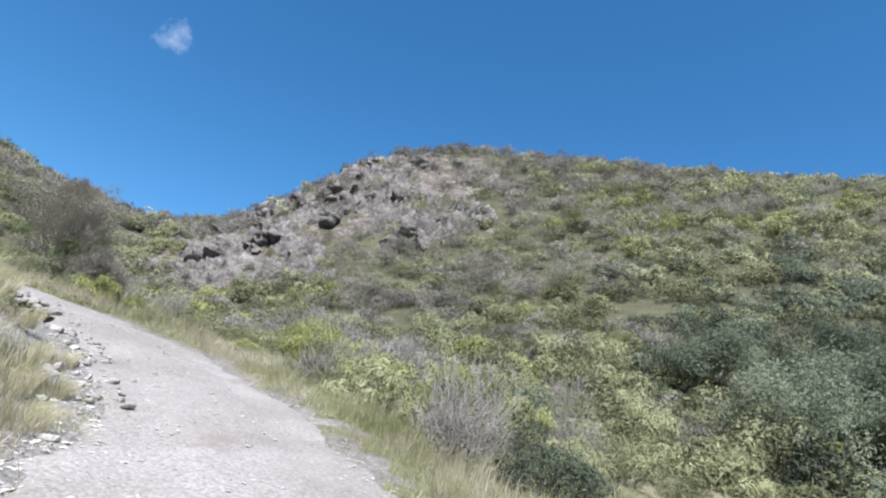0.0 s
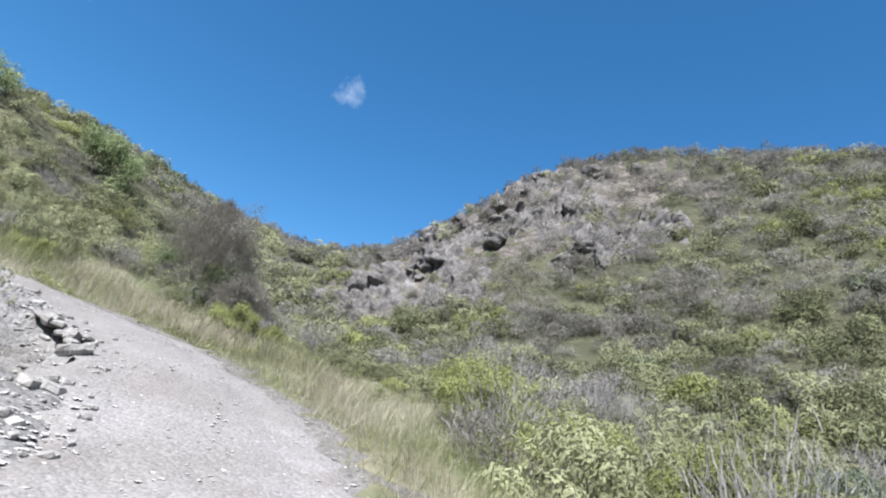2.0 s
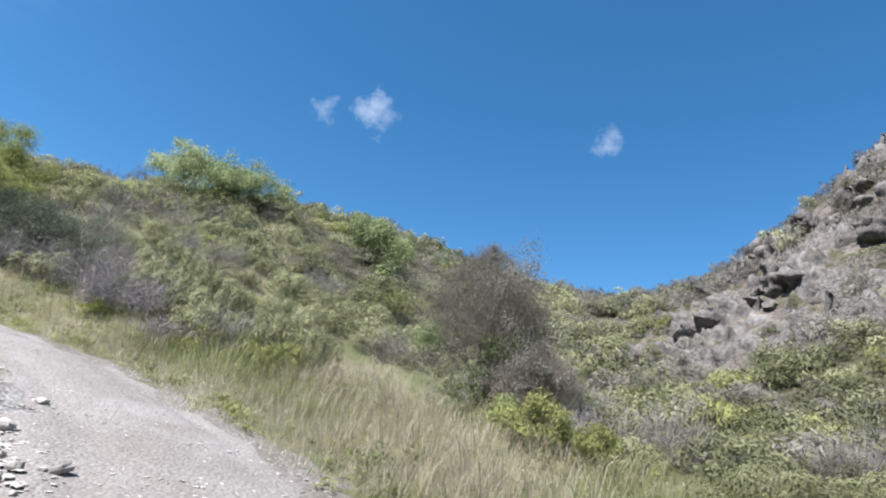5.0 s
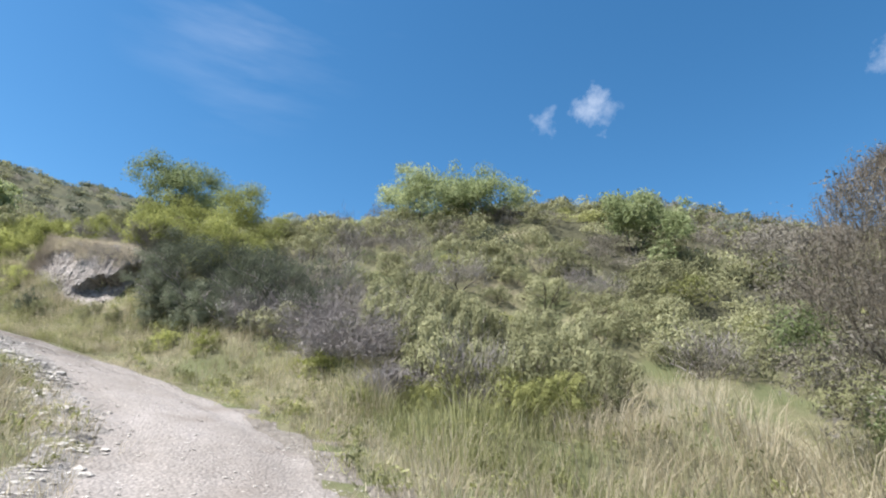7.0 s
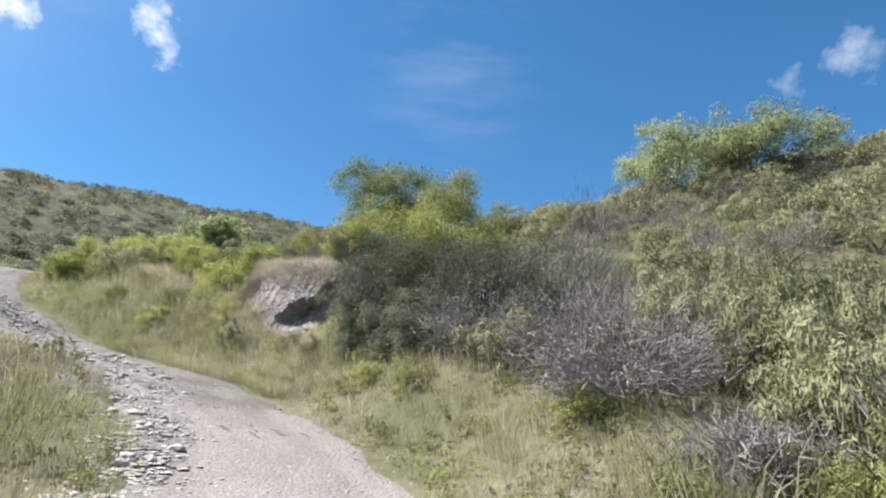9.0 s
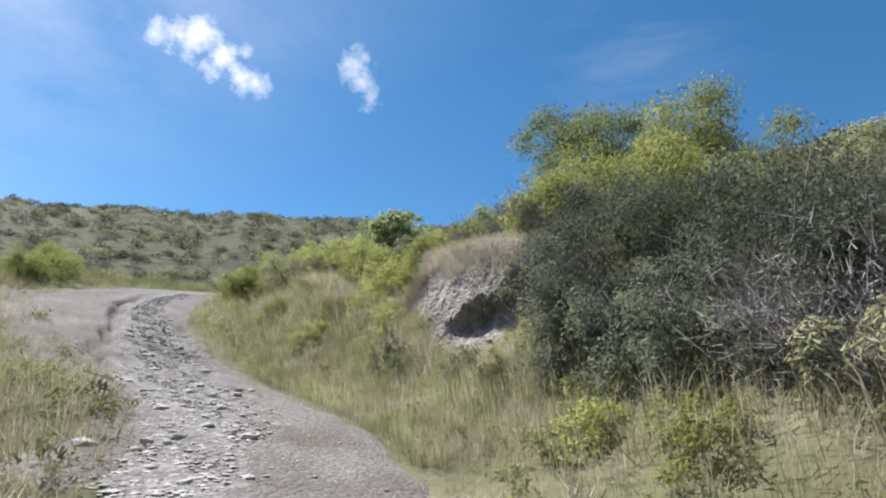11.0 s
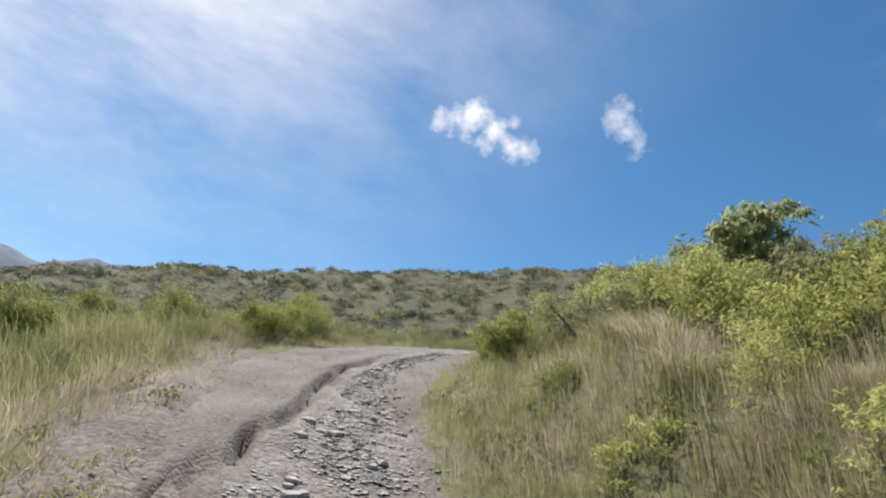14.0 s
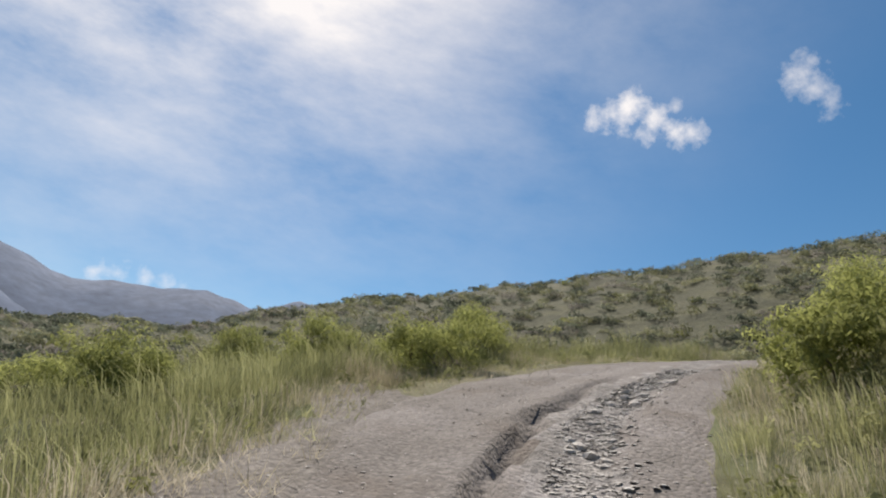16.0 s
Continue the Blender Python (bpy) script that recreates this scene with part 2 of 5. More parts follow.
olive = leafy("olive scrub leaves", (0.11, 0.115, 0.062), (0.232, 0.238, 0.135), (0.345, 0.35, 0.205), 0.3)
greyish = leafy("grey scrub leaves", (0.12, 0.112, 0.094), (0.205, 0.192, 0.165), (0.295, 0.277, 0.243), 0.4)
broom = leafy("yellow-green leaves", (0.183, 0.202, 0.067), (0.322, 0.346, 0.122), (0.462, 0.488, 0.198), 0.49)
deep = leafy("dark green leaves", (0.066, 0.078, 0.056), (0.142, 0.163, 0.116), (0.245, 0.275, 0.195), 0.42)
fresh = leafy("fresh green tree leaves", (0.14, 0.178, 0.085), (0.25, 0.295, 0.15), (0.385, 0.43, 0.24), 0.45)
straw = leafy("dry grass blades", (0.275, 0.243, 0.165), (0.41, 0.372, 0.275), (0.55, 0.505, 0.405), 0.45)
meadow = leafy("green grass blades", (0.15, 0.16, 0.075), (0.265, 0.274, 0.133), (0.405, 0.41, 0.22), 0.5)
# the blue is the haze of distance, put into the base colour
haze_blue_rock = earth("far mountain slopes, distance haze in the colour", (0.053, 0.076, 0.122), (0.071, 0.097, 0.148), (0.098, 0.124, 0.176), 0.002, 0.02, 0.95, 0.2, 1.0)


# ---------------------------------------------------------------- the lie of the land
# heights of the land's control net, 13 m apart, from south to north and from west to east
NET_X, NET_Y, NET_STEP = -63.0, -36.0, 13.0
NET = np.array([
    [18.4, 17.1, 15.0, 10.4, 4.0, -2.1, -6.0, -7.4, -7.7],
    [19.5, 16.4, 13.8, 11.3, 4.0, -3.9, -6.5, -6.0, -5.0],
    [21.2, 16.7, 12.7, 11.8, 4.4, -4.0, -5.5, -4.5, -2.9],
    [22.7, 17.1, 11.6, 5.9, 3.7, -0.3, -2.1, -1.6, 0.0],
    [22.9, 17.3, 16.7, 5.5, 3.9, 1.4, 1.5, 4.3, 6.4],
    [22.6, 18.5, 20.8, 8.3, 4.1, 5.4, 9.7, 13.6, 17.3],
    [24.0, 22.0, 20.2, 7.5, 8.7, 14.9, 18.5, 22.5, 28.8],
    [27.5, 23.2, 18.9, 17.9, 30.2, 31.6, 31.7, 32.8, 34.1],
    [31.6, 26.2, 20.9, 22.9, 37.4, 40.6, 40.2, 40.5, 38.5],
    [34.5, 30.3, 28.1, 31.5, 38.8, 40.4, 39.8, 41.9, 37.7]])
# how high the far skyline stands, by azimuth from the bend
SKYLINE = ((-180, -172, -150, 0, 23, 50, 60, 90, 110, 123, 130, 143, 155, 169, 176, 180), (10.4, 7.4, 5, 12, 12.5, 13, 17, 18, 18.6, 18.9, 18.8, 17.4, 15.7, 13.0, 11.5, 10.2))
MOUNTAINS = ((-180, -177.5, -174.5, -172.5, -169, -166, -162.3, -160.5, -158, -156, -152, -140, -60, 170, 176, 179, 180), (11.9, 10.6, 11.6, 11.7, 11.3, 11.0, 10.3, 10.7, 11.3, 11.9, 13.0, 12.0, 9.0, 11.0, 12.3, 12.3, 11.9))
# a nearer spur of them
SPUR = ((-180, -166, -163, -159, -156, -150, -140, -130, 180), (0, 0, 6.5, 9.6, 11.2, 12.6, 10, 0, 0))
CENTRE = np.array((-26.0, 4.0))


def spline(u):
    i = np.floor(u).astype(int)
    t = u - i
    return i, ((1 - t) ** 3 / 6, (3 * t ** 3 - 6 * t * t + 4) / 6, (-3 * t ** 3 + 3 * t * t + 3 * t + 1) / 6, t ** 3 / 6)


def smooth(a, b, v):
    t = np.clip((v - a) / (b - a), 0, 1)
    return t * t * (3 - 2 * t)


def waves(x, y, size, seed):
    """Cheap rolling noise, about -1 to 1."""
    r = np.random.RandomState(seed)
    z = np.zeros_like(x)
    for _ in range(7):
        a, p, k = r.uniform(0, 6.28), r.uniform(0, 6.28), r.uniform(0.6, 1.7) / size
        z = z + np.sin((x * math.cos(a) + y * math.sin(a)) * k * 6.28 + p)
    return z / 3.0


def net_height(x, y):
    ix, bx = spline((x - NET_X) / NET_STEP)
    iy, by = spline((y - NET_Y) / NET_STEP)
    z = np.zeros_like(x)
    for a in range(4):
        for b in range(4):
            z = z + bx[a] * by[b] * NET[np.clip(iy - 1 + b, 0, 9), np.clip(ix - 1 + a, 0, 8)]
    return z


def far_height(x, y):
    dx, dy = x - CENTRE[0], y - CENTRE[1]
    r, az = np.hypot(dx, dy), np.degrees(np.arctan2(-dx, dy))
    el = np.interp(az, *SKYLINE) + 0.2 * np.sin(np.radians(az) * 32) + 0.12 * np.sin(np.radians(az) * 75 + 1) + 0.06 * np.sin(np.radians(az) * 166)
    z = 9.5 + 165 * np.tan(np.radians(el)) * smooth(22, 165, r) - 0.12 * np.clip(r - 190, 0, 600)
    # the mountains on the horizon
    m = 30 + 3300 * np.tan(np.radians(np.interp(az, *MOUNTAINS))) + 9 * np.sin(np.radians(az) * 52) + 5 * np.sin(np.radians(az) * 131)
    spur = 1300 * np.tan(np.radians(np.interp(az, *SPUR))) + 6 * np.sin(np.radians(az) * 83)
    return z + m * smooth(1500, 3300, r) + spur * smooth(800, 1300, r) * (1 - smooth(1300, 1900, r)) * (np.interp(az, *SPUR) > 0.5)


# the road's middle line: x, y, height, half width
ROAD = [(1.98, -14.04, -2.9, 1.7), (0.68, -7.04, -1.4, 1.7), (-0.52, -0.03, 0.0, 1.6), (-0.72, 2.54, 0.5, 1.55), (-1.41, 4.92, 1.02, 1.5),
        (-2.49, 7.19, 1.5, 1.47), (-3.87, 9.26, 2.03, 1.42), (-5.54, 10.93, 2.6, 1.32), (-7.51, 12.31, 3.17, 1.22), (-9.76, 13.24, 3.66, 1.18),
        (-12.31, 13.63, 4.13, 1.12), (-14.87, 13.43, 4.64, 1.1), (-17.37, 13.09, 5.12, 1.12), (-19.65, 12.2, 5.57, 1.2), (-21.7, 10.95, 6.06, 1.4),
        (-23.3, 9.2, 6.6, 1.6), (-24.6, 7.3, 7.14, 1.8), (-25.7, 5.2, 7.6, 1.95), (-26.4, 2.9, 8.12, 2.1), (-27.2, 0.3, 8.95, 2.1),
        (-28.5, -2.0, 9.65, 2.05), (-30.3, -4.1, 10.5, 1.95), (-32.9, -6.4, 11.5, 1.9), (-36.4, -8.7, 12.55, 1.85), (-41.0, -11.0, 13.35, 1.85),
        (-47.0, -13.4, 13.8, 1.9)]


def glide(points, step):
    """The points joined by a smooth line, resampled finely."""
    p = np.array(points)
    out = []
    for i in range(len(p) - 1):
        a, b, c, d = p[max(i - 1, 0)], p[i], p[i + 1], p[min(i + 2, len(p) - 1)]
        k = max(2, int(np.hypot(*(c - b)[:2]) / step))
        for t in np.arange(k) / k:
            out.append(0.5 * (2 * b + (c - a) * t + (2 * a - 5 * b + 4 * c - d) * t * t + (3 * b - a - 3 * c + d) * t ** 3))
    return np.array(out + [p[-1]])


LINE = glide(ROAD, 0.3)
ALONG = np.concatenate([[0], np.cumsum(np.hypot(*np.diff(LINE[:, :2], axis=0).T))])
TANGENT = np.gradient(LINE[:, :2], axis=0)
TANGENT /= np.linalg.norm(TANGENT, axis=1)[:, None]
RIGHT = np.stack([TANGENT[:, 1], -TANGENT[:, 0]], 1)


GRADE = np.gradient(LINE[:, 2], ALONG)


def road_near(x, y):
    """For each place: the metres from the road's middle line (right of it positive), and the line's nearest sample."""
    x, y = np.atleast_1d(x).ravel(), np.atleast_1d(y).ravel()
    side, where = np.full(len(x), 1e3), np.zeros(len(x), int)
    close = np.flatnonzero((x > -70) & (x < 20) & (y > -32) & (y < 32))
    for part_ in np.array_split(close, max(1, len(close) // 20000)):
        if len(part_) == 0:
            continue
        dx, dy = x[part_, None] - LINE[None, :, 0], y[part_, None] - LINE[None, :, 1]
        k = np.argmin(dx * dx + dy * dy, axis=1)
        where[part_] = k
        a = np.arange(len(part_))
        d = np.hypot(dx[a, k], dy[a, k])
        s = np.sign(dx[a, k] * RIGHT[k, 0] + dy[a, k] * RIGHT[k, 1])
        side[part_] = d * np.where(s == 0, 1, s)
    return side, where


BANK_FROM, BANK_TO = np.array([-27.75, 9.0]), np.array([-30.3, 5.2])
BANK_IN = np.array([BANK_TO[1] - BANK_FROM[1], BANK_FROM[0] - BANK_TO[0]]) / np.linalg.norm(BANK_TO - BANK_FROM)


def bank_frame(x, y):
    """How far along the cut bank a place lies (0 to 1), and how far behind its foot in metres."""
    d = BANK_TO - BANK_FROM
    n = np.array([d[1], -d[0]]) / np.linalg.norm(d)
    px, py = x - BANK_FROM[0], y - BANK_FROM[1]
    return (px * d[0] + py * d[1]) / (d @ d), px * n[0] + py * n[1]


def line_z(x, y, k):
    """Height of the road's middle line beside a place, gliding between its samples."""
    ahead = (x - LINE[k, 0]) * -RIGHT[k, 1] + (y - LINE[k, 1]) * RIGHT[k, 0]
    return LINE[k, 2] + GRADE[k] * np.clip(ahead, -0.5, 0.5)


def left_half(k):
    """Half width of the road on its inner side, where the verge has crept in at the bend."""
    return np.interp(ALONG[k], (0, 19, 22, 26, 27.3, 29.4, 30.6, 34, 37, 41, 44, 46, 48.5, 52, 57, 58.5, 60, 61.5, 66, 80), (1.75, 1.4, 1.25, 1.35, 1.12, 1.15, 1.36, 1.4, 1.2, 1.3, 1.4, 1.3, 1.0, 0.95, 1.0, 1.25, 1.85, 2.3, 2.5, 1.9))


def edge_gap(side, k):
    """Metres from the road's edge, inside it negative."""
    return np.where(side < 0, -side - left_half(k), side - LINE[k, 3])


def ground_z(x, y, bed=0.0):
    """Height of the ground. bed: how far it lies under the road's surface."""
    shape = np.shape(x)
    x, y = np.atleast_1d(np.asarray(x, float)).ravel(), np.atleast_1d(np.asarray(y, float)).ravel()
    out = np.maximum(np.maximum(-52 - x, x - 48), np.maximum(-26 - y, y - 72))
    f = smooth(-14, 22, out)
    z = net_height(x, y) * (1 - f) + far_height(x, y) * f
    z = z + 0.16 * waves(x, y, 4.0, 3) + 0.07 * waves(x, y, 1.6, 4)
    side, k = road_near(x, y)
    d = edge_gap(side, k)
    on = 1 - smooth(0.1, 2.4, d)
    z = z * (1 - on) + (line_z(x, y, k) - bed * (1 - smooth(-0.85, 0.05, d)) + 0.05 * waves(x, y, 1.1, 5) * (d > 0.15)) * on
    # the washed-out hole beside the rubble ledge, and the verge that stands over it
    hole = smooth(26.3, 27.2, ALONG[k]) * (1 - smooth(29.3, 30.6, ALONG[k])) * (side < 0)
    z = z - 1.3 * hole * np.exp(-((d - 0.62) / 0.42) ** 2) + 0.3 * (side < 0) * smooth(0.7, 1.6, d) * (1 - smooth(3, 6, d)) * smooth(21, 25, ALONG[k]) * (1 - smooth(33, 36, ALONG[k]))
    # step of the cut bank above the road
    u, back = bank_frame(x, y)
    z = z + 1.1 * smooth(0.85, 1.35, back) * (1 - smooth(3.0, 8.0, back)) * smooth(-0.55, 0.15, u) * (1 - smooth(0.85, 1.5, u))
    z = z - 0.1 * smooth(-0.3, 0.35, back) * (1 - smooth(0.8, 1.2, back)) * smooth(-0.4, 0.0, u) * (1 - smooth(0.6, 0.95, u))
    z = z + 0.65 * smooth(1.3, 3.4, d) * (1 - smooth(6, 12, d)) * smooth(53, 56.5, ALONG[k]) * (1 - smooth(62, 66, ALONG[k])) * (side > 0)
    return z.reshape(shape)


def off_road(x, y):
    side, k = road_near(x, y)
    return side, edge_gap(side, k), ALONG[k]


def rocky(x, y):
    """Where the hill shows bare rock and slips."""
    a = np.exp(-(((x + 16.5) / 7.5) ** 2 + ((y - 47) / 7.5) ** 2))
    b = np.exp(-(((x + 3) / 9) ** 2 + ((y - 53) / 7) ** 2))
    return np.clip(a + 0.8 * b, 0, 1)


def open_land(x, y):
    """How grassy a place is, from 0 (all scrub) to 1 (all grass)."""
    side, d, s = off_road(x, y)
    g = 1 - smooth(1.6, 3.4, d)
    # the grassy slope inside and outside the long bend
    g = np.maximum(g, np.exp(-(((x + 8.0) / 6.0) ** 2 + ((y - 16.8) / 3.0) ** 2)) * 1.25)
    g = np.maximum(g, np.exp(-(((x + 14.2) / 4.6) ** 2 + ((y - 17.9) / 3.0) ** 2)) * 1.35)
    g = np.maximum(g, np.exp(-(((x + 16.3) / 3.6) ** 2 + ((y - 20.2) / 3.2) ** 2)) * 1.3)
    g = np.maximum(g, np.exp(-(((x + 18.6) / 3.2) ** 2 + ((y - 21.4) / 2.2) ** 2)) * 1.2)
    g = np.maximum(g, np.exp(-(((x + 27.6) / 1.8) ** 2 + ((y - 8.8) / 1.8) ** 2)) * 1.3)
    g = np.maximum(g, np.where((side < 0) & (side > -30), 1.0 - 0.85 * smooth(9, 18, -side) * smooth(4, 9, -y), 0.0))
    g = np.maximum(g, np.exp(-(((x + 31.0) / 2.6) ** 2 + ((y - 3.0) / 4.5) ** 2)) * 1.1)
    return np.clip(g, 0, 1)


def axis(low, high, step, reach):
    core = list(np.arange(low, high + step / 2, step))
    g, d = step, []
    p = core[-1]
    while p < reach:
        g *= 1.1
        p += g
        d.append(p)
    g, e, p = step, [], core[0]
    while p > -reach:
        g *= 1.1
        p -= g
        e.append(p)
    return np.array(e[::-1] + core + d)


GRID_X, GRID_Y = axis(-44, 14, 0.45, 3900), axis(-14, 32, 0.45, 3900)
GRID_Z = ground_z(*np.meshgrid(GRID_X, GRID_Y), 0.34)


def stand_z(x, y):
    """Height of the ground's mesh, on which plants and rocks stand."""
    i = np.clip(np.searchsorted(GRID_X, x) - 1, 0, len(GRID_X) - 2)
    j = np.clip(np.searchsorted(GRID_Y, y) - 1, 0, len(GRID_Y) - 2)
    u, w = (x - GRID_X[i]) / (GRID_X[i + 1] - GRID_X[i]), (y - GRID_Y[j]) / (GRID_Y[j + 1] - GRID_Y[j])
    return GRID_Z[j, i] * (1 - u) * (1 - w) + GRID_Z[j, i + 1] * u * (1 - w) + GRID_Z[j + 1, i] * (1 - u) * w + GRID_Z[j + 1, i + 1] * u * w


# ---------------------------------------------------------------- building helpers
def mesh_of(name, verts, faces, material, shade=False):
    me = bpy.data.meshes.new(name)
    verts = np.asarray(verts, np.float32)
    faces = np.asarray(faces, np.int32)
    k = faces.shape[1]
    me.vertices.add(len(verts))
    me.vertices.foreach_set("co", verts.ravel())
    me.loops.add(faces.size)
    me.loops.foreach_set("vertex_index", faces.ravel())
    me.polygons.add(len(faces))
    me.polygons.foreach_set("loop_start", np.arange(0, faces.size, k, dtype=np.int32))
    me.update(calc_edges=True)
    me.polygons.foreach_set("use_smooth", np.full(len(faces), shade, bool))
    me.materials.append(material)
    return me


def part(name, me, parent, label=""):
    ob = new(name, me)
    ob.parent = parent
    return tagged(ob, label)


def thing(name, x, y, z, label, category, group="", turn=0.0):
    root = new(name)
    root.empty_display_size = 0.2
    root.matrix_basis = pose(x, y, z, 0, 0, turn)
    return tagged(root, label, category, group)


def ball(rng, rough=0.2, level=1):
    bm = bmesh.new()
    bmesh.ops.create_icosphere(bm, subdivisions=level, radius=1)
    for v in bm.verts:
        v.co *= 1 + rng.uniform(-rough, rough)
    v = np.array([q.co[:] for q in bm.verts])
    f = np.array([[q.index for q in face.verts] for face in bm.faces])
    bm.free()
    return v, f


def leaves_on(rng, centres, radii, count, size, flat=0.55, inner=0.72, slim=1.0, clear=0.0):
    """Small pointed leaves scattered over lumps: corners and faces."""
    w = radii ** 2
    pick = rng.choice(len(centres), count, p=w / w.sum())
    d = rng.normal(size=(count, 3))
    d /= np.linalg.norm(d, axis=1)[:, None]
    d[:, 2] = np.where(d[:, 2] < -0.35, -d[:, 2], d[:, 2])
    p = centres[pick] + d * (radii[pick] * rng.uniform(inner, 1.18, count))[:, None]
    if clear:
        # none inside another lump
        deep_in = (np.linalg.norm(p[:, None] - centres[None], axis=2) < radii[None] * clear).any(1) | (p[:, 2] < 0.02)
        p, d = p[~deep_in], d[~deep_in]
        count = len(p)
    nrm = d + rng.normal(size=(count, 3)) * flat
    nrm /= np.linalg.norm(nrm, axis=1)[:, None]
    u = rng.normal(0, 0.7, (count, 3)) + d * 0.4 - np.array([0, 0, 0.45])
    u -= nrm * (u * nrm).sum(1)[:, None]
    u /= np.linalg.norm(u, axis=1)[:, None]
    v = np.cross(nrm, u)
    s = size * rng.uniform(0.55, 1.35, count)[:, None]
    q = np.stack([p - u * s * 0.75 + v * s * 0.28 * slim, p - u * s * 0.65 - v * s * 0.3 * slim, p + u * s * 0.95], 1)
    return q.reshape(-1, 3), np.arange(count * 3).reshape(-1, 3)


def lumps(rng, count, spread, low=0.3, size=(0.32, 0.52)):
    a, r = rng.uniform(0, 6.28, count), np.sqrt(rng.uniform(0, 1, count)) * spread
    z = rng.uniform(low, 0.85, count) * (1 - 0.35 * (r / max(spread, 0.01)) ** 2)
    return np.stack([np.cos(a) * r, np.sin(a) * r, z], 1), rng.uniform(*size, count)


def mound_shape(rng, heads, leaves, leaf, slim=1.0, inner=0.7, rise=0.52, flat=0.34):
    """A rounded scrub bush one metre in half width: a dome of leafy heads with gaps between them."""
    up = rng.uniform(0.02, 1.0, heads)
    a = np.arange(heads) * 2.4 + rng.uniform(-0.5, 0.5, heads)
    out = np.sqrt(1 - up * up)
    c = np.stack([np.cos(a) * out * 0.72, np.sin(a) * out * 0.72, 0.1 + up * rise], 1) * rng.uniform(0.8, 1.15, (heads, 1))
    r = rng.uniform(0.2, 0.38, heads) * min(1.0, (14 / heads) ** 0.5)
    return leaves_on(rng, np.concatenate([c, [[0, 0, 0.25]]]), np.concatenate([r, [0.42]]), leaves, leaf, flat, inner, slim, 0.62)


def scattered(name, shapes, places, material, label, category, seed, shade=False):
    """Many plants that nobody could count, as one object. places: rows of x, y, z, width, height, turn."""
    rng = np.random.RandomState(seed)
    vs, fs, tones, n = [], [], [], 0
    kinds = rng.randint(len(shapes), size=len(places))
    tone = np.random.RandomState(seed + 500).uniform(-0.5, 0.5, len(places))
    for k, (v, f) in enumerate(shapes):
        p = places[kinds == k]
        if len(p) == 0:
            continue
        c, s = np.cos(p[:, 5]), np.sin(p[:, 5])
        x = (v[None, :, 0] * c[:, None] - v[None, :, 1] * s[:, None]) * p[:, 3, None] + p[:, 0, None]
        y = (v[None, :, 0] * s[:, None] + v[None, :, 1] * c[:, None]) * p[:, 3, None] + p[:, 1, None]
        z = v[None, :, 2] * p[:, 4, None] + p[:, 2, None]
        vs.append(np.stack([x, y, z], -1).reshape(-1, 3))
        tones.append(np.repeat(tone[kinds == k], len(v)))
        fs.append((f[None] + (np.arange(len(p)) * len(v))[:, None, None]).reshape(-1, f.shape[1]) + n)
        n += len(p) * len(v)
    me = mesh_of(name, np.concatenate(vs), np.concatenate(fs), material, shade)
    me.attributes.new("tone", "FLOAT", "POINT").data.foreach_set("value", np.concatenate(tones).astype(np.float32))
    return tagged(new(name, me), label, category, kind="stuff")


def spots_in(rng, count, box, chance):
    """Places at random in a box, kept by the chance that chance(x, y) gives."""
    x, y = rng.uniform(box[0], box[1], count), rng.uniform(box[2], box[3], count)
    keep = rng.uniform(0, 1, count) < chance(x, y)
    return x[keep], y[keep]


# ---------------------------------------------------------------- ground and road
def make_ground():
    xs, ys = GRID_X, GRID_Y
    gx, gy = np.meshgrid(xs, ys)
    v = np.stack([gx, gy, GRID_Z], -1).reshape(-1, 3)
    w = len(xs)
    i = (np.arange(len(ys) - 1)[:, None] * w + np.arange(w - 1)[None]).ravel()
    f = np.stack([i, i + 1, i + w + 1, i + w], 1)
    me = mesh_of("ground", v, f, soil, True)
    me.materials.append(haze_blue_rock)
    mid = v[f].mean(1)
    me.materials.append(scree)
    me.materials.append(far_turf)
    # land beyond 820 m takes the haze-tinted colour
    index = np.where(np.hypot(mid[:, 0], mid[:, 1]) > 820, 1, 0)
    index = np.where(rocky(mid[:, 0], mid[:, 1]) + 0.25 * waves(mid[:, 0], mid[:, 1], 5.0, 17) > 0.45, 2, index)
    beyond = np.hypot(mid[:, 0] - CENTRE[0], mid[:, 1] - CENTRE[1])
    index = np.where((index == 0) & (beyond > 44) & ((mid[:, 1] < 6) | (beyond > 95)), 3, index)
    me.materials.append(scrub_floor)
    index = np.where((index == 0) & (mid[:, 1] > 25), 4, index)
    side, d, s = off_road(mid[:, 0], mid[:, 1])
    me.materials.append(shoulder)
    me.materials.append(rubble_bed)
    index = np.where((index == 0) & (side < 0) & (s > 12) & (s < 42) & (d < 0.85 * (1 - smooth(26, 40, s)) + 0.25 + 0.4 * waves(mid[:, 0], mid[:, 1], 1.3, 18)), 6, index)
    index = np.where((index == 0) & (side < 0) & (s > 47) & (s < 62) & (d < 0.4 + 0.7 * smooth(52, 55, s) + 0.45 * waves(mid[:, 0], mid[:, 1], 1.5, 18)), 5, index)
    index = np.where((index == 0) & (side > 0) & (s > 12) & (s < 42) & (d < 0.4 + 0.3 * waves(mid[:, 0], mid[:, 1], 1.2, 20)), 5, index)
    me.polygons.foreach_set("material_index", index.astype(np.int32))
    tagged(new("ground", me), "hillside of dry soil and thin turf", "ground", kind="structure")


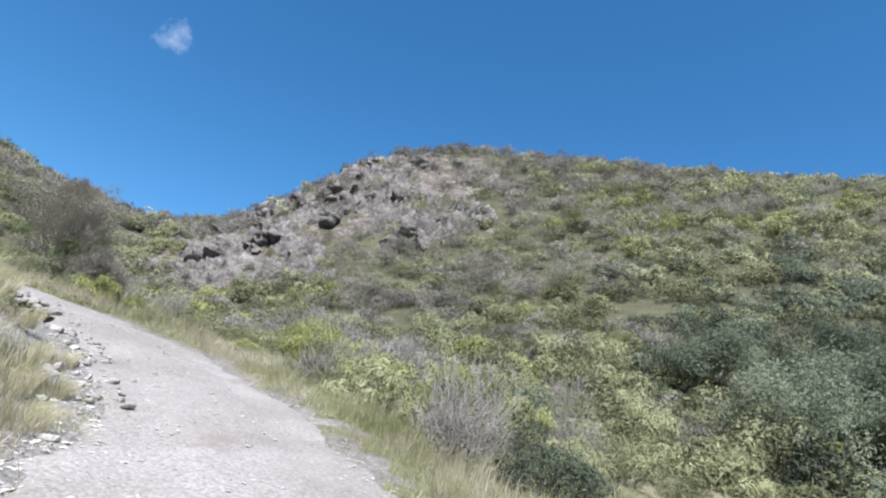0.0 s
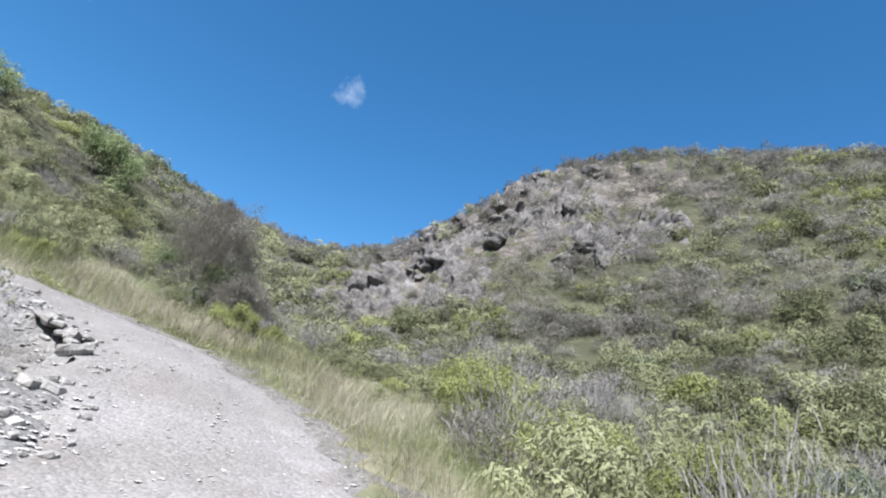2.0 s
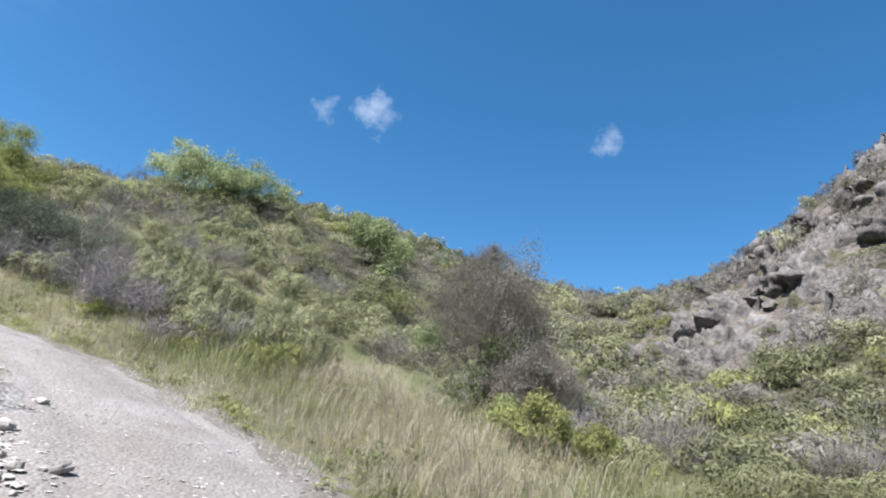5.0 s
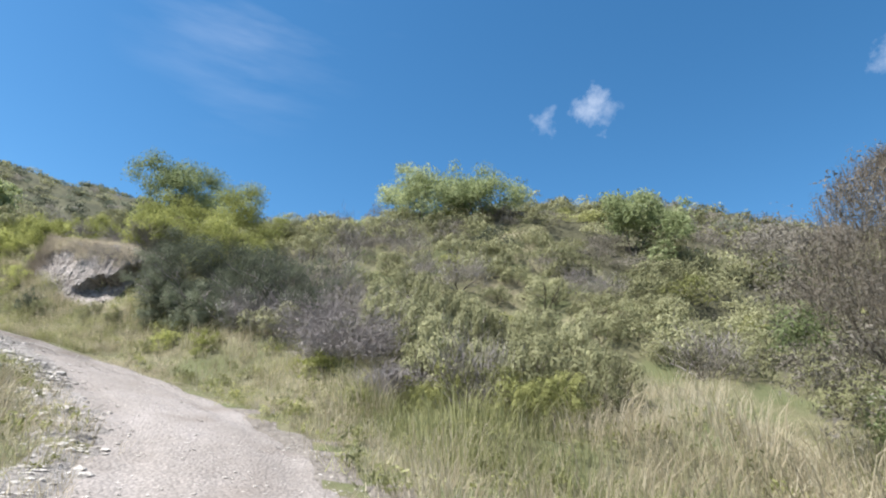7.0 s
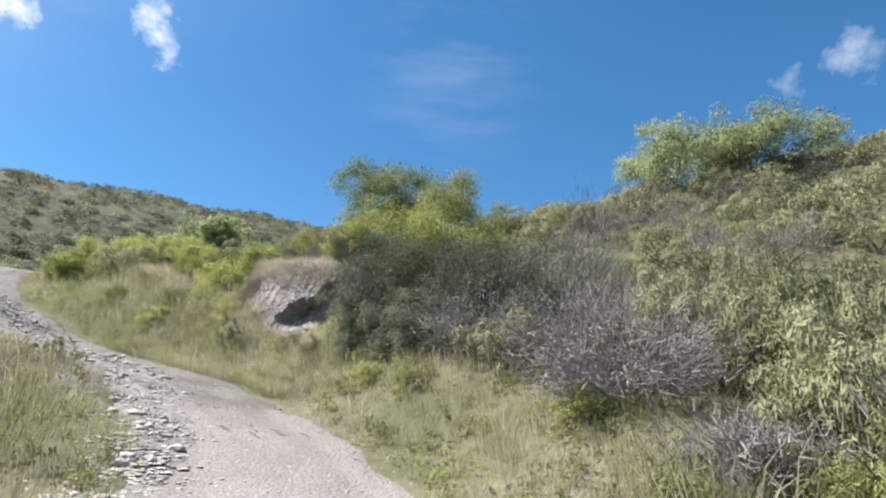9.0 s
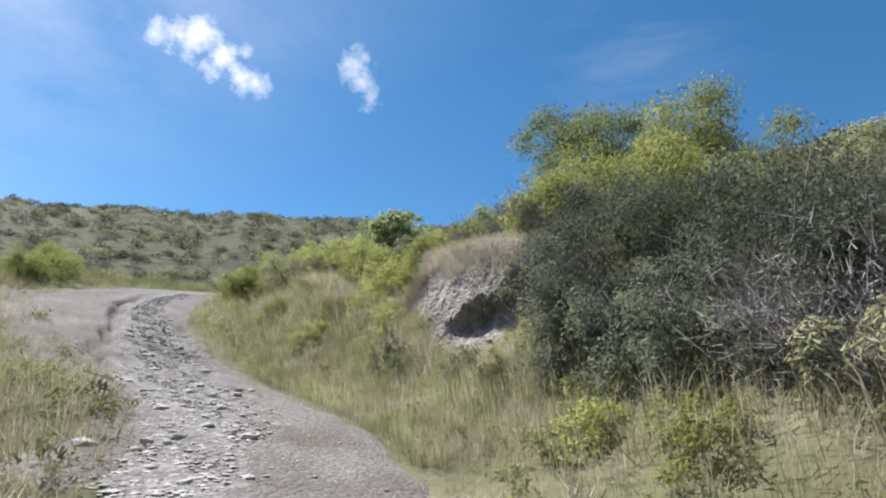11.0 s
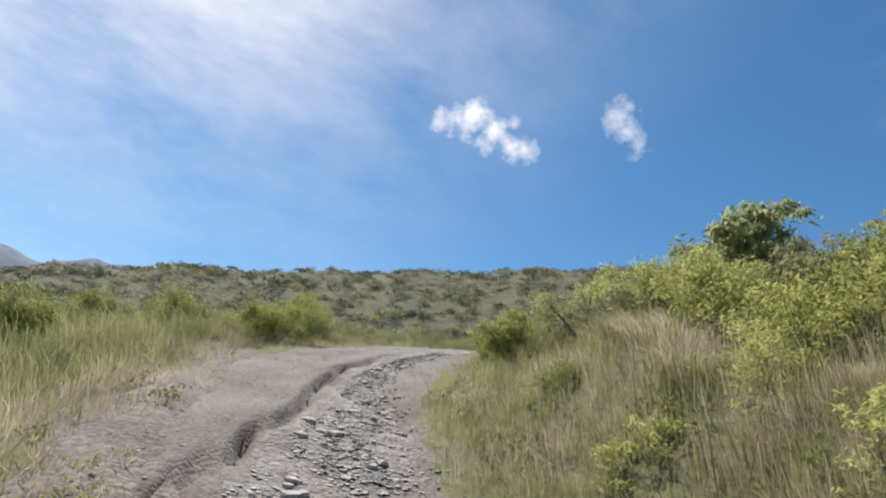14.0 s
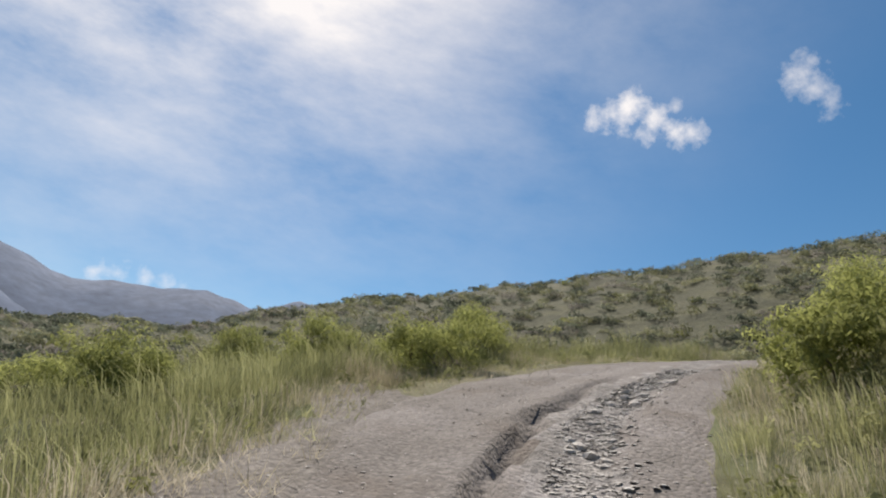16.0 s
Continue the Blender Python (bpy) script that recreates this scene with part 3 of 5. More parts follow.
def stony(s):
    """Where the washed-out, stony strip runs: offset from the middle line and half width, by metres along the road."""
    off = np.interp(s, (0, 20, 36, 42.5, 46, 48.5, 52.5, 55, 57, 59, 60.5, 62, 72), (-1.6, -1.6, -1.4, -1.45, -1.0, -0.3, 0.2, 0.85, 1.1, 0.9, 0.65, 0.55, 0.8))
    half = np.interp(s, (0, 20, 36, 42.5, 46, 48.5, 52.5, 55, 57, 59, 62, 66, 80), (0.5, 0.5, 0.3, 0.45, 0.6, 0.85, 1.1, 1.0, 0.7, 0.5, 0.45, 0.4, 0.3))
    return off, half


def make_road():
    across = np.linspace(-1, 1, 61)
    v = []
    for i, (x, y, z, hw) in enumerate(LINE):
        edge = 0.16 * math.sin(ALONG[i] * 1.7) + 0.1 * math.sin(ALONG[i] * 4.3) + 0.07 * math.sin(ALONG[i] * 10.7)
        s = across * (np.where(across < 0, left_half(i), hw) + 0.12) + edge * across ** 3
        px, py = x + RIGHT[i, 0] * s, y + RIGHT[i, 1] * s
        h = z + 0.03 - 0.09 * across ** 4 - 0.045 * (np.exp(-((s - 0.8) / 0.28) ** 2) + np.exp(-((s + 0.75) / 0.28) ** 2))
        h = h + 0.008 * waves(px, py, 0.5, 8) + 0.008 * waves(px, py, 1.4, 9)
        off, half = stony(ALONG[i])
        washed = smooth(50, 54, ALONG[i]) * (1 - smooth(62, 66, ALONG[i]))
        h = h - (0.21 + 0.06 * waves(px, py, 1.1, 41)) * np.exp(-((s - off + half + 0.12 + 0.12 * waves(px, py, 1.7, 42)) / 0.11) ** 4) * washed - 0.05 * np.exp(-((s - off) / half) ** 4) * washed
        v.append(np.stack([px, py, h], 1))
    v = np.concatenate(v)
    w = len(across)
    i = (np.arange(len(LINE) - 1)[:, None] * w + np.arange(w - 1)[None]).ravel()
    f = np.stack([i, i + w, i + w + 1, i + 1], 1)
    me = mesh_of("road", v, f, road_dirt, True)
    me.materials.append(rubble_bed)
    mid = v[f].mean(1)
    side, k = road_near(mid[:, 0], mid[:, 1])
    off, half = stony(ALONG[k])
    strip = np.abs(side - off) < half * (0.85 + 0.3 * waves(mid[:, 0], mid[:, 1], 0.7, 19))
    me.materials.append(road_gravel)
    worn = smooth(42, 50, ALONG[k]) + 0.12 * waves(mid[:, 0], mid[:, 1], 1.6, 43) + 0.15 * waves(mid[:, 0], mid[:, 1], 0.5, 44) > 0.5
    worn &= ALONG[k] > 42
    me.polygons.foreach_set("material_index", np.where(strip & (ALONG[k] > 34), 1, np.where(worn, 2, 0)).astype(np.int32))
    return tagged(new("road", me), "dusty pale gravel farm track climbing the hillside", "road", kind="structure")


make_ground()
road = make_road()


# ---------------------------------------------------------------- scrub on the slopes
def plant_rows(rng, x, y, width, height, sink=0.12):
    w = rng.uniform(*width, len(x))
    h = w * rng.uniform(*height, len(x))
    return np.stack([x, y, stand_z(x, y) - sink * h, w, h, rng.uniform(0, 6.28, len(x))], 1)


def in_sight(x, y, tall=1.3):
    """Whether a plant's top can be seen from some spot on the track."""
    top, seen = stand_z(x, y) + tall, np.zeros(len(x), bool)
    for i in np.linspace(np.searchsorted(ALONG, 14), np.searchsorted(ALONG, 56), 9).astype(int):
        eye, clear = LINE[i, :3] + np.array([0, 0, 2.0]), np.ones(len(x), bool)
        for t in np.linspace(0.12, 0.97, 30):
            clear &= stand_z(eye[0] + (x - eye[0]) * t, eye[1] + (y - eye[1]) * t) < eye[2] + (top - eye[2]) * t
        seen |= clear
    return seen


def blob(x, y, cx, cy, rx, ry):
    return np.exp(-(((x - cx) / rx) ** 2 + ((y - cy) / ry) ** 2))


def species(x, y, rng):
    """Which scrub grows at a place: 0 olive, 1 grey, 2 yellow-green, 3 dark."""
    gully = smooth(5, 14, x) * (1 - smooth(30, 42, y))
    greyer = 0.75 * smooth(44, 57, y) * (1 - 0.5 * smooth(8, 22, x)) + 0.6 * blob(x, y, -8, 47, 12, 9) + 0.35 * blob(x, y, 0, 38, 8, 6) - 0.08 * smooth(-14, -18, x) * (1 - smooth(28, 34, y))
    sunny = 0.45 * blob(x, y, 18, 43, 9, 5) + 0.8 * blob(x, y, -0.5, 17.5, 4.5, 3) + 0.6 * blob(x, y, -6, 24, 5, 3) + 0.9 * blob(x, y, -22.3, 20.2, 3.2, 2.6) + 0.3 * blob(x, y, 8, 44, 8, 4)
    score = np.stack([0.38 + 0.0 * x,
                      0.12 + greyer - 0.7 * blob(x, y, 0, 16.8, 6, 4) + 0.1 * smooth(26, 34, y) - 0.35 * gully + 0.45 * waves(x, y, 9.0, 21),
                      -0.27 + sunny + 0.36 * waves(x, y, 7.0, 22),
                      -0.5 + 1.0 * gully + 0.4 * waves(x, y, 8.0, 24)])
    return np.argmax(score + rng.normal(0, 0.27, score.shape), axis=0)


SCRUB = (("olive_scrub", olive, "dense olive-green scrub covering the hillside"),
         ("grey_scrub", greyish, "grey-brown twiggy scrub covering the hillside"),
         ("yellow_green_scrub", lime, "muted yellow-green broom bushes among the scrub"),
         ("dark_scrub", deep, "dark green evergreen scrub in the hollows"))


def plant_scrub():
    rng = np.random.RandomState(5)

    # the field and the slope beyond the crest
    def beyond(x, y):
        r, az = np.hypot(x - CENTRE[0], y - CENTRE[1]), np.degrees(np.arctan2(CENTRE[0] - x, y - CENTRE[1]))
        side, d, s = off_road(x, y)
        return np.where(((az > 92) | (az < -150)) & (r < 52) & (d > 3.0), smooth(20, 36, r) * 0.75, 0)

    def far_chance(x, y):
        dx, dy = x - CENTRE[0], y - CENTRE[1]
        r, az = np.hypot(dx, dy), np.degrees(np.arctan2(-dx, dy))
        seen = ((az > 92) | (az < -150)) & (r > 48) & (r < 182)
        saddle = (az > 5) & (az < 62) & (r > 75) & (r < 215) & (y > 60)
        patch = np.clip(0.85 + 0.55 * waves(x, y, 11.0, 61) + 0.4 * waves(x, y, 4.5, 62), 0.15, 1.0)
        return np.where(seen, np.clip(52 / r, 0.12, 1) * patch, 0) + np.where(saddle, 0.12, 0)

    def hillside(x, y):
        side = road_near(x, y)[0]
        return (1 - open_land(x, y)) * smooth(9, 15, np.abs(side)) * (1 - 0.88 * rocky(x, y)) * (side > 0)

    x, y = spots_in(rng, 3500, (-50, 46, 8, 52), hillside)
    fine = (x < -17) & (y < 34) & (np.abs(road_near(x, y)[0]) < 23)
    near = (np.hypot(x + 4, y - 12) < 27) & ~fine
    rest = ~near & ~fine
    rx, ry = spots_in(rng, 2000, (-52, 56, 50, 76), lambda x, y: (1 - 0.65 * rocky(x, y)))
    bx, by = spots_in(rng, 1700, (-78, 4, -50, 6), beyond)
    fx, fy = spots_in(rng, 30000, (-215, 20, -185, 215), far_chance)
    # places, half width, height, heads, leaves, leaf
    pools = ((x[near], y[near], (0.7, 1.4), (0.85, 1.35), 11, 780, 0.081),
             (x[fine], y[fine], (0.6, 1.2), (0.75, 1.3), 20, 1080, 0.068),
             (x[rest], y[rest], (0.75, 1.5), (0.75, 1.4), 9, 470, 0.1),
             (rx, ry, (0.8, 1.5), (0.65, 1.25), 8, 270, 0.125),
             (bx, by, (0.55, 1.2), (0.8, 1.2), 8, 270, 0.13),
             (fx, fy, (1.0, 2.1), (0.6, 1.0), 7, 100, 0.19))
    pools = [(px[keep], py[keep], *rest) for px, py, *rest in pools for keep in (in_sight(px, py),)]
    for k, (name, material, label) in enumerate(SCRUB):
        twiggy_kind = k == 1
        for i, (x, y, w, h, heads, leaves, leaf) in enumerate(pools):
            kinds = species(x, y, np.random.RandomState(40 + i))
            if i == 5:
                kinds = np.where(np.random.RandomState(60).uniform(0, 1, len(x)) < 0.45, 3, kinds)
            m = kinds == k
            if m.any():
                shapes = [mound_shape(rng, heads, leaves, leaf * (1.25 if twiggy_kind else 1), 0.55 if twiggy_kind else 1.0, 0.5 if twiggy_kind else 0.8, flat=0.7 if twiggy_kind else 0.34) for _ in range(6)]
                scattered(name, shapes, plant_rows(rng, x[m], y[m], w, h), material, label, "scrub", 70 + k + 10 * i)


plant_scrub()


# ---------------------------------------------------------------- grass
def tuft_shape(rng, blades, spread, width, bend):
    vs, fs = [], []
    for b in range(blades):
        a, r = rng.uniform(0, 6.28), spread * math.sqrt(rng.uniform(0, 1))
        base = np.array([math.cos(a) * r, math.sin(a) * r, 0])
        a += rng.normal(0, 0.8)
        lean, h = np.array([math.cos(a), math.sin(a), 0]), rng.uniform(0.55, 1.0)
        side = np.array([-math.sin(a + 1), math.cos(a + 1), 0]) * width
        k = bend * rng.uniform(0.3, 1.2)
        mid = base + lean * k * 0.35 * h + np.array([0, 0, h * 0.6])
        tip = base + lean * k * h + np.array([0, 0, h * (1 - 0.25 * k)])
        n = len(vs)
        vs += [base - side, base + side, mid - side * 0.8, mid + side * 0.8, tip]
        fs += [(n, n + 1, n + 3), (n, n + 3, n + 2), (n + 2, n + 3, n + 4)]
    return np.array(vs), np.array(fs)


def bare_edge(side, d, s):
    """How much of the grass is left beside the track: little on the rubble ledge and on the dusty outer edge."""
    ledge = (side < 0) & (s > 22) & (s < 36)
    return np.where(ledge, 0.06 + 0.94 * smooth(0.7, 1.5, d), np.where((side > 0) & (s < 42), 0.25 + 0.75 * smooth(0.05, 0.6, d), 1.0))


def plant_grass():
    rng = np.random.RandomState(9)

    def verge(x, y):
        side, d, s = off_road(x, y)
        u, back = bank_frame(x, y)
        return np.where((u > -0.2) & (u < 1.0) & (back > -0.4) & (back < 1.3), 0, 1) * bare_edge(side, d, s) * np.where(d > -0.1, 1, np.where(d > -0.35, 0.12, 0)) * np.where(s < 15, 0.15, 1) * np.where((side < 0) & (s > 54) & (s < 62), 0.3 + 0.7 * smooth(0.4, 1.1, d), 1) * open_land(x, y) * np.clip(1.25 - np.maximum(d, 0) / 9, np.where((side < 0) & (s > 57), 0.55, 0.14), 1)

    x, y = spots_in(rng, 70000, (-44, 6, -22, 26), verge)
    side, d, s = off_road(x, y)
    u = waves(x, y, 5.0, 31) + rng.normal(0, 0.45, len(x))
    slope = np.maximum(np.exp(-(((x + 14.5) / 5) ** 2 + ((y - 19) / 3.2) ** 2)), 0.8 * np.exp(-(((x + 18) / 3) ** 2 + ((y - 16.3) / 1.6) ** 2)))
    meadow_side = smooth(56, 62, s) * (side < 0) * smooth(0.8, 3.0, d)
    dry = u + 0.9 * (1 - smooth(0.2, 1.8, d)) - 0.15 * smooth(36, 46, s) + 1.0 * slope + 0.4 * (side < 0) * (s > 34) * (s < 48) - 0.5 * smooth(44, 50, s) * (side > 0) - 1.5 * meadow_side > 0.15
    clump = 1 + 0.35 * waves(x, y, 1.3, 35)
    tall = rng.uniform(0.25, 0.6, len(x)) * (0.35 + 0.65 * smooth(0.0, 1.6, d)) * (1 + 0.5 * slope + 0.7 * meadow_side + 0.45 * (side < 0) * (s > 34) * (s < 50)) * np.clip(clump, 0.5, 1.6)
    u_bank, back = bank_frame(x, y)
    tall = np.where((u_bank > -0.05) & (u_bank < 0.85) & (back > -1.1) & (back < 0.6), tall * 0.6, tall)
    for name, material, label, m in (("dry_grass", straw, "tall straw-coloured dry grass beside the track", dry), ("green_grass", meadow, "tall yellow-green grass beside the track", ~dry)):
        for near, shapes in ((d < 3.4, [tuft_shape(rng, 13, 0.42, 0.007, 0.5) for _ in range(8)]), (d >= 3.4, [tuft_shape(rng, 10, 0.5, 0.0075, 0.75) for _ in range(8)])):
            k = m & near
            wide = tall[k] * rng.uniform(0.75, 1.15, k.sum())
            rows = np.stack([x[k], y[k], stand_z(x[k], y[k]) - 0.02, wide, tall[k], rng.uniform(0, 6.28, k.sum())], 1)
            scattered(name, shapes, rows, material, label, "grass", 90)


def blades_shape(rng, blades, spread, width, lean):
    """Single straight blades of a tuft."""
    p = np.concatenate([rng.normal(0, spread * 0.6, (blades, 2)), np.zeros((blades, 1))], 1)
    a = np.concatenate([rng.normal(0, lean, (blades, 2)), rng.uniform(0.55, 1, (blades, 1))], 1)
    w = np.concatenate([rng.normal(0, 1, (blades, 2)), np.zeros((blades, 1))], 1)
    w *= width / np.linalg.norm(w, axis=1)[:, None]
    return np.stack([p - w, p + w, p + a], 1).reshape(-1, 3), np.arange(blades * 3).reshape(-1, 3)


def short_turf():
    """Low turf and weeds that cover the ground between the taller plants."""
    rng = np.random.RandomState(19)

    def near(x, y):
        side, d, s = off_road(x, y)
        return bare_edge(side, d, s) * np.where(d > 0.05, 1, 0) * np.where(s < 15, 0.15, 1) * np.where((side < 0) & (s > 54) & (s < 62), 0.4 + 0.6 * smooth(0.4, 1.1, d), 1) * np.clip(1.1 - np.maximum(d, 0) / 9, 0, 1) * np.where((side > 0) & (s > 50), 0, 1)

    x, y = spots_in(rng, 36000, (-42, 8, -16, 24), near)
    shapes = [blades_shape(rng, 11, 0.9, 0.026, 0.5) for _ in range(6)]
    green = waves(x, y, 3.5, 33) + rng.normal(0, 0.5, len(x)) > -0.1
    for name, material, label, m in (("turf", meadow, "short green turf and weeds on the verge", green), ("dry_turf", straw, "short dry turf on the verge", ~green)):
        h = rng.uniform(0.09, 0.26, m.sum())
        rows = np.stack([x[m], y[m], stand_z(x[m], y[m]) - 0.01, h, h, rng.uniform(0, 6.28, m.sum())], 1)
        scattered(name, shapes, rows, material, label, "grass", 91)


plant_grass()
short_turf()


def bank_turf():
    """Thick grass at the foot of the cut bank and on the slope beside it."""
    rng = np.random.RandomState(93)
    x, y = spots_in(rng, 12500, (-37.0, -25.6, -7.0, 11.0), lambda x, y: np.where((off_road(x, y)[1] > 0.1) & (off_road(x, y)[1] < 5.5) & (off_road(x, y)[0] > 0), 1, 0) * np.where((bank_frame(x, y)[0] > 0.0) & (bank_frame(x, y)[0] < 0.9) & (bank_frame(x, y)[1] > -0.1), 0.0, 1.0))
    dry = waves(x, y, 1.8, 37) + rng.normal(0, 0.5, len(x)) > 0.3
    for name, material, label, m in (("bank_grass", straw, "dry grass on the bank above the track", dry), ("bank_grass", meadow, "yellow-green grass on the bank above the track", ~dry)):
        h = rng.uniform(0.16, 0.4, m.sum()) * np.where((bank_frame(x[m], y[m])[0] > -0.1) & (bank_frame(x[m], y[m])[0] < 1.0) & (bank_frame(x[m], y[m])[1] > -1.2), 0.65, 1.0)
        scattered(name, [tuft_shape(rng, 15, 0.6, 0.0075, 0.6) for _ in range(6)], np.stack([x[m], y[m], stand_z(x[m], y[m]) - 0.02, h, h, rng.uniform(0, 6.28, m.sum())], 1), material, label, "grass", 94)


bank_turf()


def low_herbs():
    """Leafy weeds and clover that fill the gaps in the verge."""
    rng = np.random.RandomState(29)

    def near(x, y):
        side, d, s = off_road(x, y)
        return bare_edge(side, d, s) * np.where((d > 0.15) & (s > 30), 1, 0) * np.clip(1.1 - np.maximum(d, 0) / 7, 0, 1) * np.where((side < 0) & (s > 54) & (s < 62), 0.2, 1) * np.clip(0.55 + 0.5 * waves(x, y, 2.2, 36), 0, 1)

    x, y = spots_in(rng, 15000, (-42, -4, -16, 24), near)
    shapes = []
    for _ in range(7):
        c, r = lumps(rng, 5, 0.7, 0.1, (0.25, 0.45))
        shapes.append(leaves_on(rng, c, r, 42, 0.16, 0.7, 0.2))
    fresh_tone = rng.uniform(0, 1, len(x))
    for name, material, label, m in (("clover", meadow, "low leafy weeds and clover in the verge", fresh_tone < 0.6), ("bracken", lime, "low yellow-green weeds in the verge", fresh_tone >= 0.6)):
        w = rng.uniform(0.14, 0.34, m.sum())
        rows = np.stack([x[m], y[m], stand_z(x[m], y[m]) - 0.02, w, w * rng.uniform(0.7, 1.3, m.sum()), rng.uniform(0, 6.28, m.sum())], 1)
        scattered(name, shapes, rows, material, label, "weeds", 92)


low_herbs()


# ---------------------------------------------------------------- stones
def stone_mesh(name, rng, material, level=1, flat=0.6):
    """A broken, angular stone about one metre across."""
    v, f = ball(rng, 0.12, level)
    for _ in range(7):
        d = rng.normal(size=3)
        d /= np.linalg.norm(d)
        h = rng.uniform(0.55, 0.85)
        over = np.maximum(v @ d - h, 0)
        v = v - over[:, None] * d[None]
    v = v * np.array([0.5, 0.5 * rng.uniform(0.6, 0.9), 0.5 * flat])
    return mesh_of(name, v, f, material)


def surface_z(x, y):
    """Height of the road or, beside it, of the ground."""
    side, k = road_near(x, y)
    a = np.clip(side / (np.where(side < 0, left_half(k), LINE[k, 3]) + 0.12), -1, 1)
    off, half = stony(ALONG[k])
    washed = smooth(50, 54, ALONG[k]) * (1 - smooth(62, 66, ALONG[k]))
    bed = line_z(x, y, k) - (0.21 + 0.06 * waves(x, y, 1.1, 41)) * np.exp(-((side - off + half + 0.12 + 0.12 * waves(x, y, 1.7, 42)) / 0.11) ** 4) * washed - 0.05 * np.exp(-((side - off) / half) ** 4) * washed + 0.03 - 0.09 * a ** 4 - 0.045 * (np.exp(-((side - 0.8) / 0.28) ** 2) + np.exp(-((side + 0.75) / 0.28) ** 2))
    return np.where(edge_gap(side, k) < -0.05, bed, stand_z(x, y))


def lay_stones(road):
    rng = np.random.RandomState(14)
    start = ALONG[np.argmin(np.hypot(LINE[:, 0], LINE[:, 1]))]
    end = ALONG[np.argmin(np.hypot(LINE[:, 0] + 34, LINE[:, 1] + 7))]
    forms = [stone_mesh("stone", rng, stone_mat, 1, rng.uniform(0.16, 0.3) if i < 5 else rng.uniform(0.34, 0.56)) for i in range(11)]
    caps = [m.copy() for m in forms[:5]]
    for m in caps:
        bm = bmesh.new()
        bm.from_mesh(m)
        bmesh.ops.delete(bm, geom=[q for q in bm.faces if q.normal.z < -0.25], context="FACES")
        bm.to_mesh(m)
        bm.free()
    grit = [(np.array([q.co[:] for q in m.vertices]), np.array([q.vertices[:] for q in m.polygons])) for m in caps]
    for m in caps:
        bpy.data.meshes.remove(m)

    def put(count, low, high, spread):
        s = np.where(rng.uniform(0, 1, count) < 0.6, rng.uniform(start + 26, end, count), rng.uniform(start, end, count))
        off, half = stony(s)
        t = off + half * rng.normal(0, spread, count)
        x = np.interp(s, ALONG, LINE[:, 0]) + np.interp(s, ALONG, RIGHT[:, 0]) * t
        y = np.interp(s, ALONG, LINE[:, 1]) + np.interp(s, ALONG, RIGHT[:, 1]) * t
        size = low * (high / low) ** (rng.uniform(0, 1, count) ** 1.4)
        return x, y, size

    def clear_of_rut(x, y):
        side, k = road_near(x, y)
        off, half = stony(ALONG[k])
        near = (np.abs(side - off + half + 0.12) < 0.34) & (ALONG[k] > 49) & (ALONG[k] < 67)
        return x + RIGHT[k, 0] * 0.62 * near, y + RIGHT[k, 1] * 0.62 * near

    x, y, size = put(290, 0.09, 0.3, 0.5)
    x, y = clear_of_rut(x, y)
    z = surface_z(x, y)
    for i in range(len(x)):
        ob = part("stone", forms[5 + i % 6], road)
        ob.matrix_basis = pose(x[i], y[i], z[i] + 0.03 * size[i], rng.uniform(-8, 8), rng.uniform(-8, 8), rng.uniform(0, 360)) @ Matrix.Diagonal((size[i], size[i], size[i], 1))
    x, y, size = put(21000, 0.04, 0.14, 0.5)
    far = rng.uniform(0, 1, len(x)) < 0.38
    s = rng.uniform(start, end, len(x))
    t = rng.uniform(-1.15, 1.15, len(x)) * np.interp(s, ALONG, LINE[:, 3])
    loose_x = np.interp(s, ALONG, LINE[:, 0]) + np.interp(s, ALONG, RIGHT[:, 0]) * t
    loose_y = np.interp(s, ALONG, LINE[:, 1]) + np.interp(s, ALONG, RIGHT[:, 1]) * t
    rim = rng.uniform(0, 1, len(x)) < 0.3
    k = np.searchsorted(ALONG, s).clip(0, len(ALONG) - 1)
    left = rng.uniform(0, 1, len(x)) < 0.5
    t = np.where(left, -left_half(k) - np.where((s > 51) & (s < 62), rng.uniform(-0.2, 1.3, len(x)), rng.normal(0.05, 0.14, len(x))), LINE[k, 3] + rng.normal(0.05, 0.14, len(x)))
    loose_x = np.where(rim, np.interp(s, ALONG, LINE[:, 0]) + np.interp(s, ALONG, RIGHT[:, 0]) * t, loose_x)
    loose_y = np.where(rim, np.interp(s, ALONG, LINE[:, 1]) + np.interp(s, ALONG, RIGHT[:, 1]) * t, loose_y)
    x, y, size = np.where(far, loose_x, x), np.where(far, loose_y, y), np.where(far, size * 0.6, size)
    x, y = clear_of_rut(x, y)
    rows = np.stack([x, y, surface_z(x, y) - 0.01 * size, size, size, rng.uniform(0, 6.28, len(x))], 1)
    scattered("gravel", grit, rows, stone_mat, "loose pale limestone gravel on the track", "gravel", 15)


lay_stones(road)


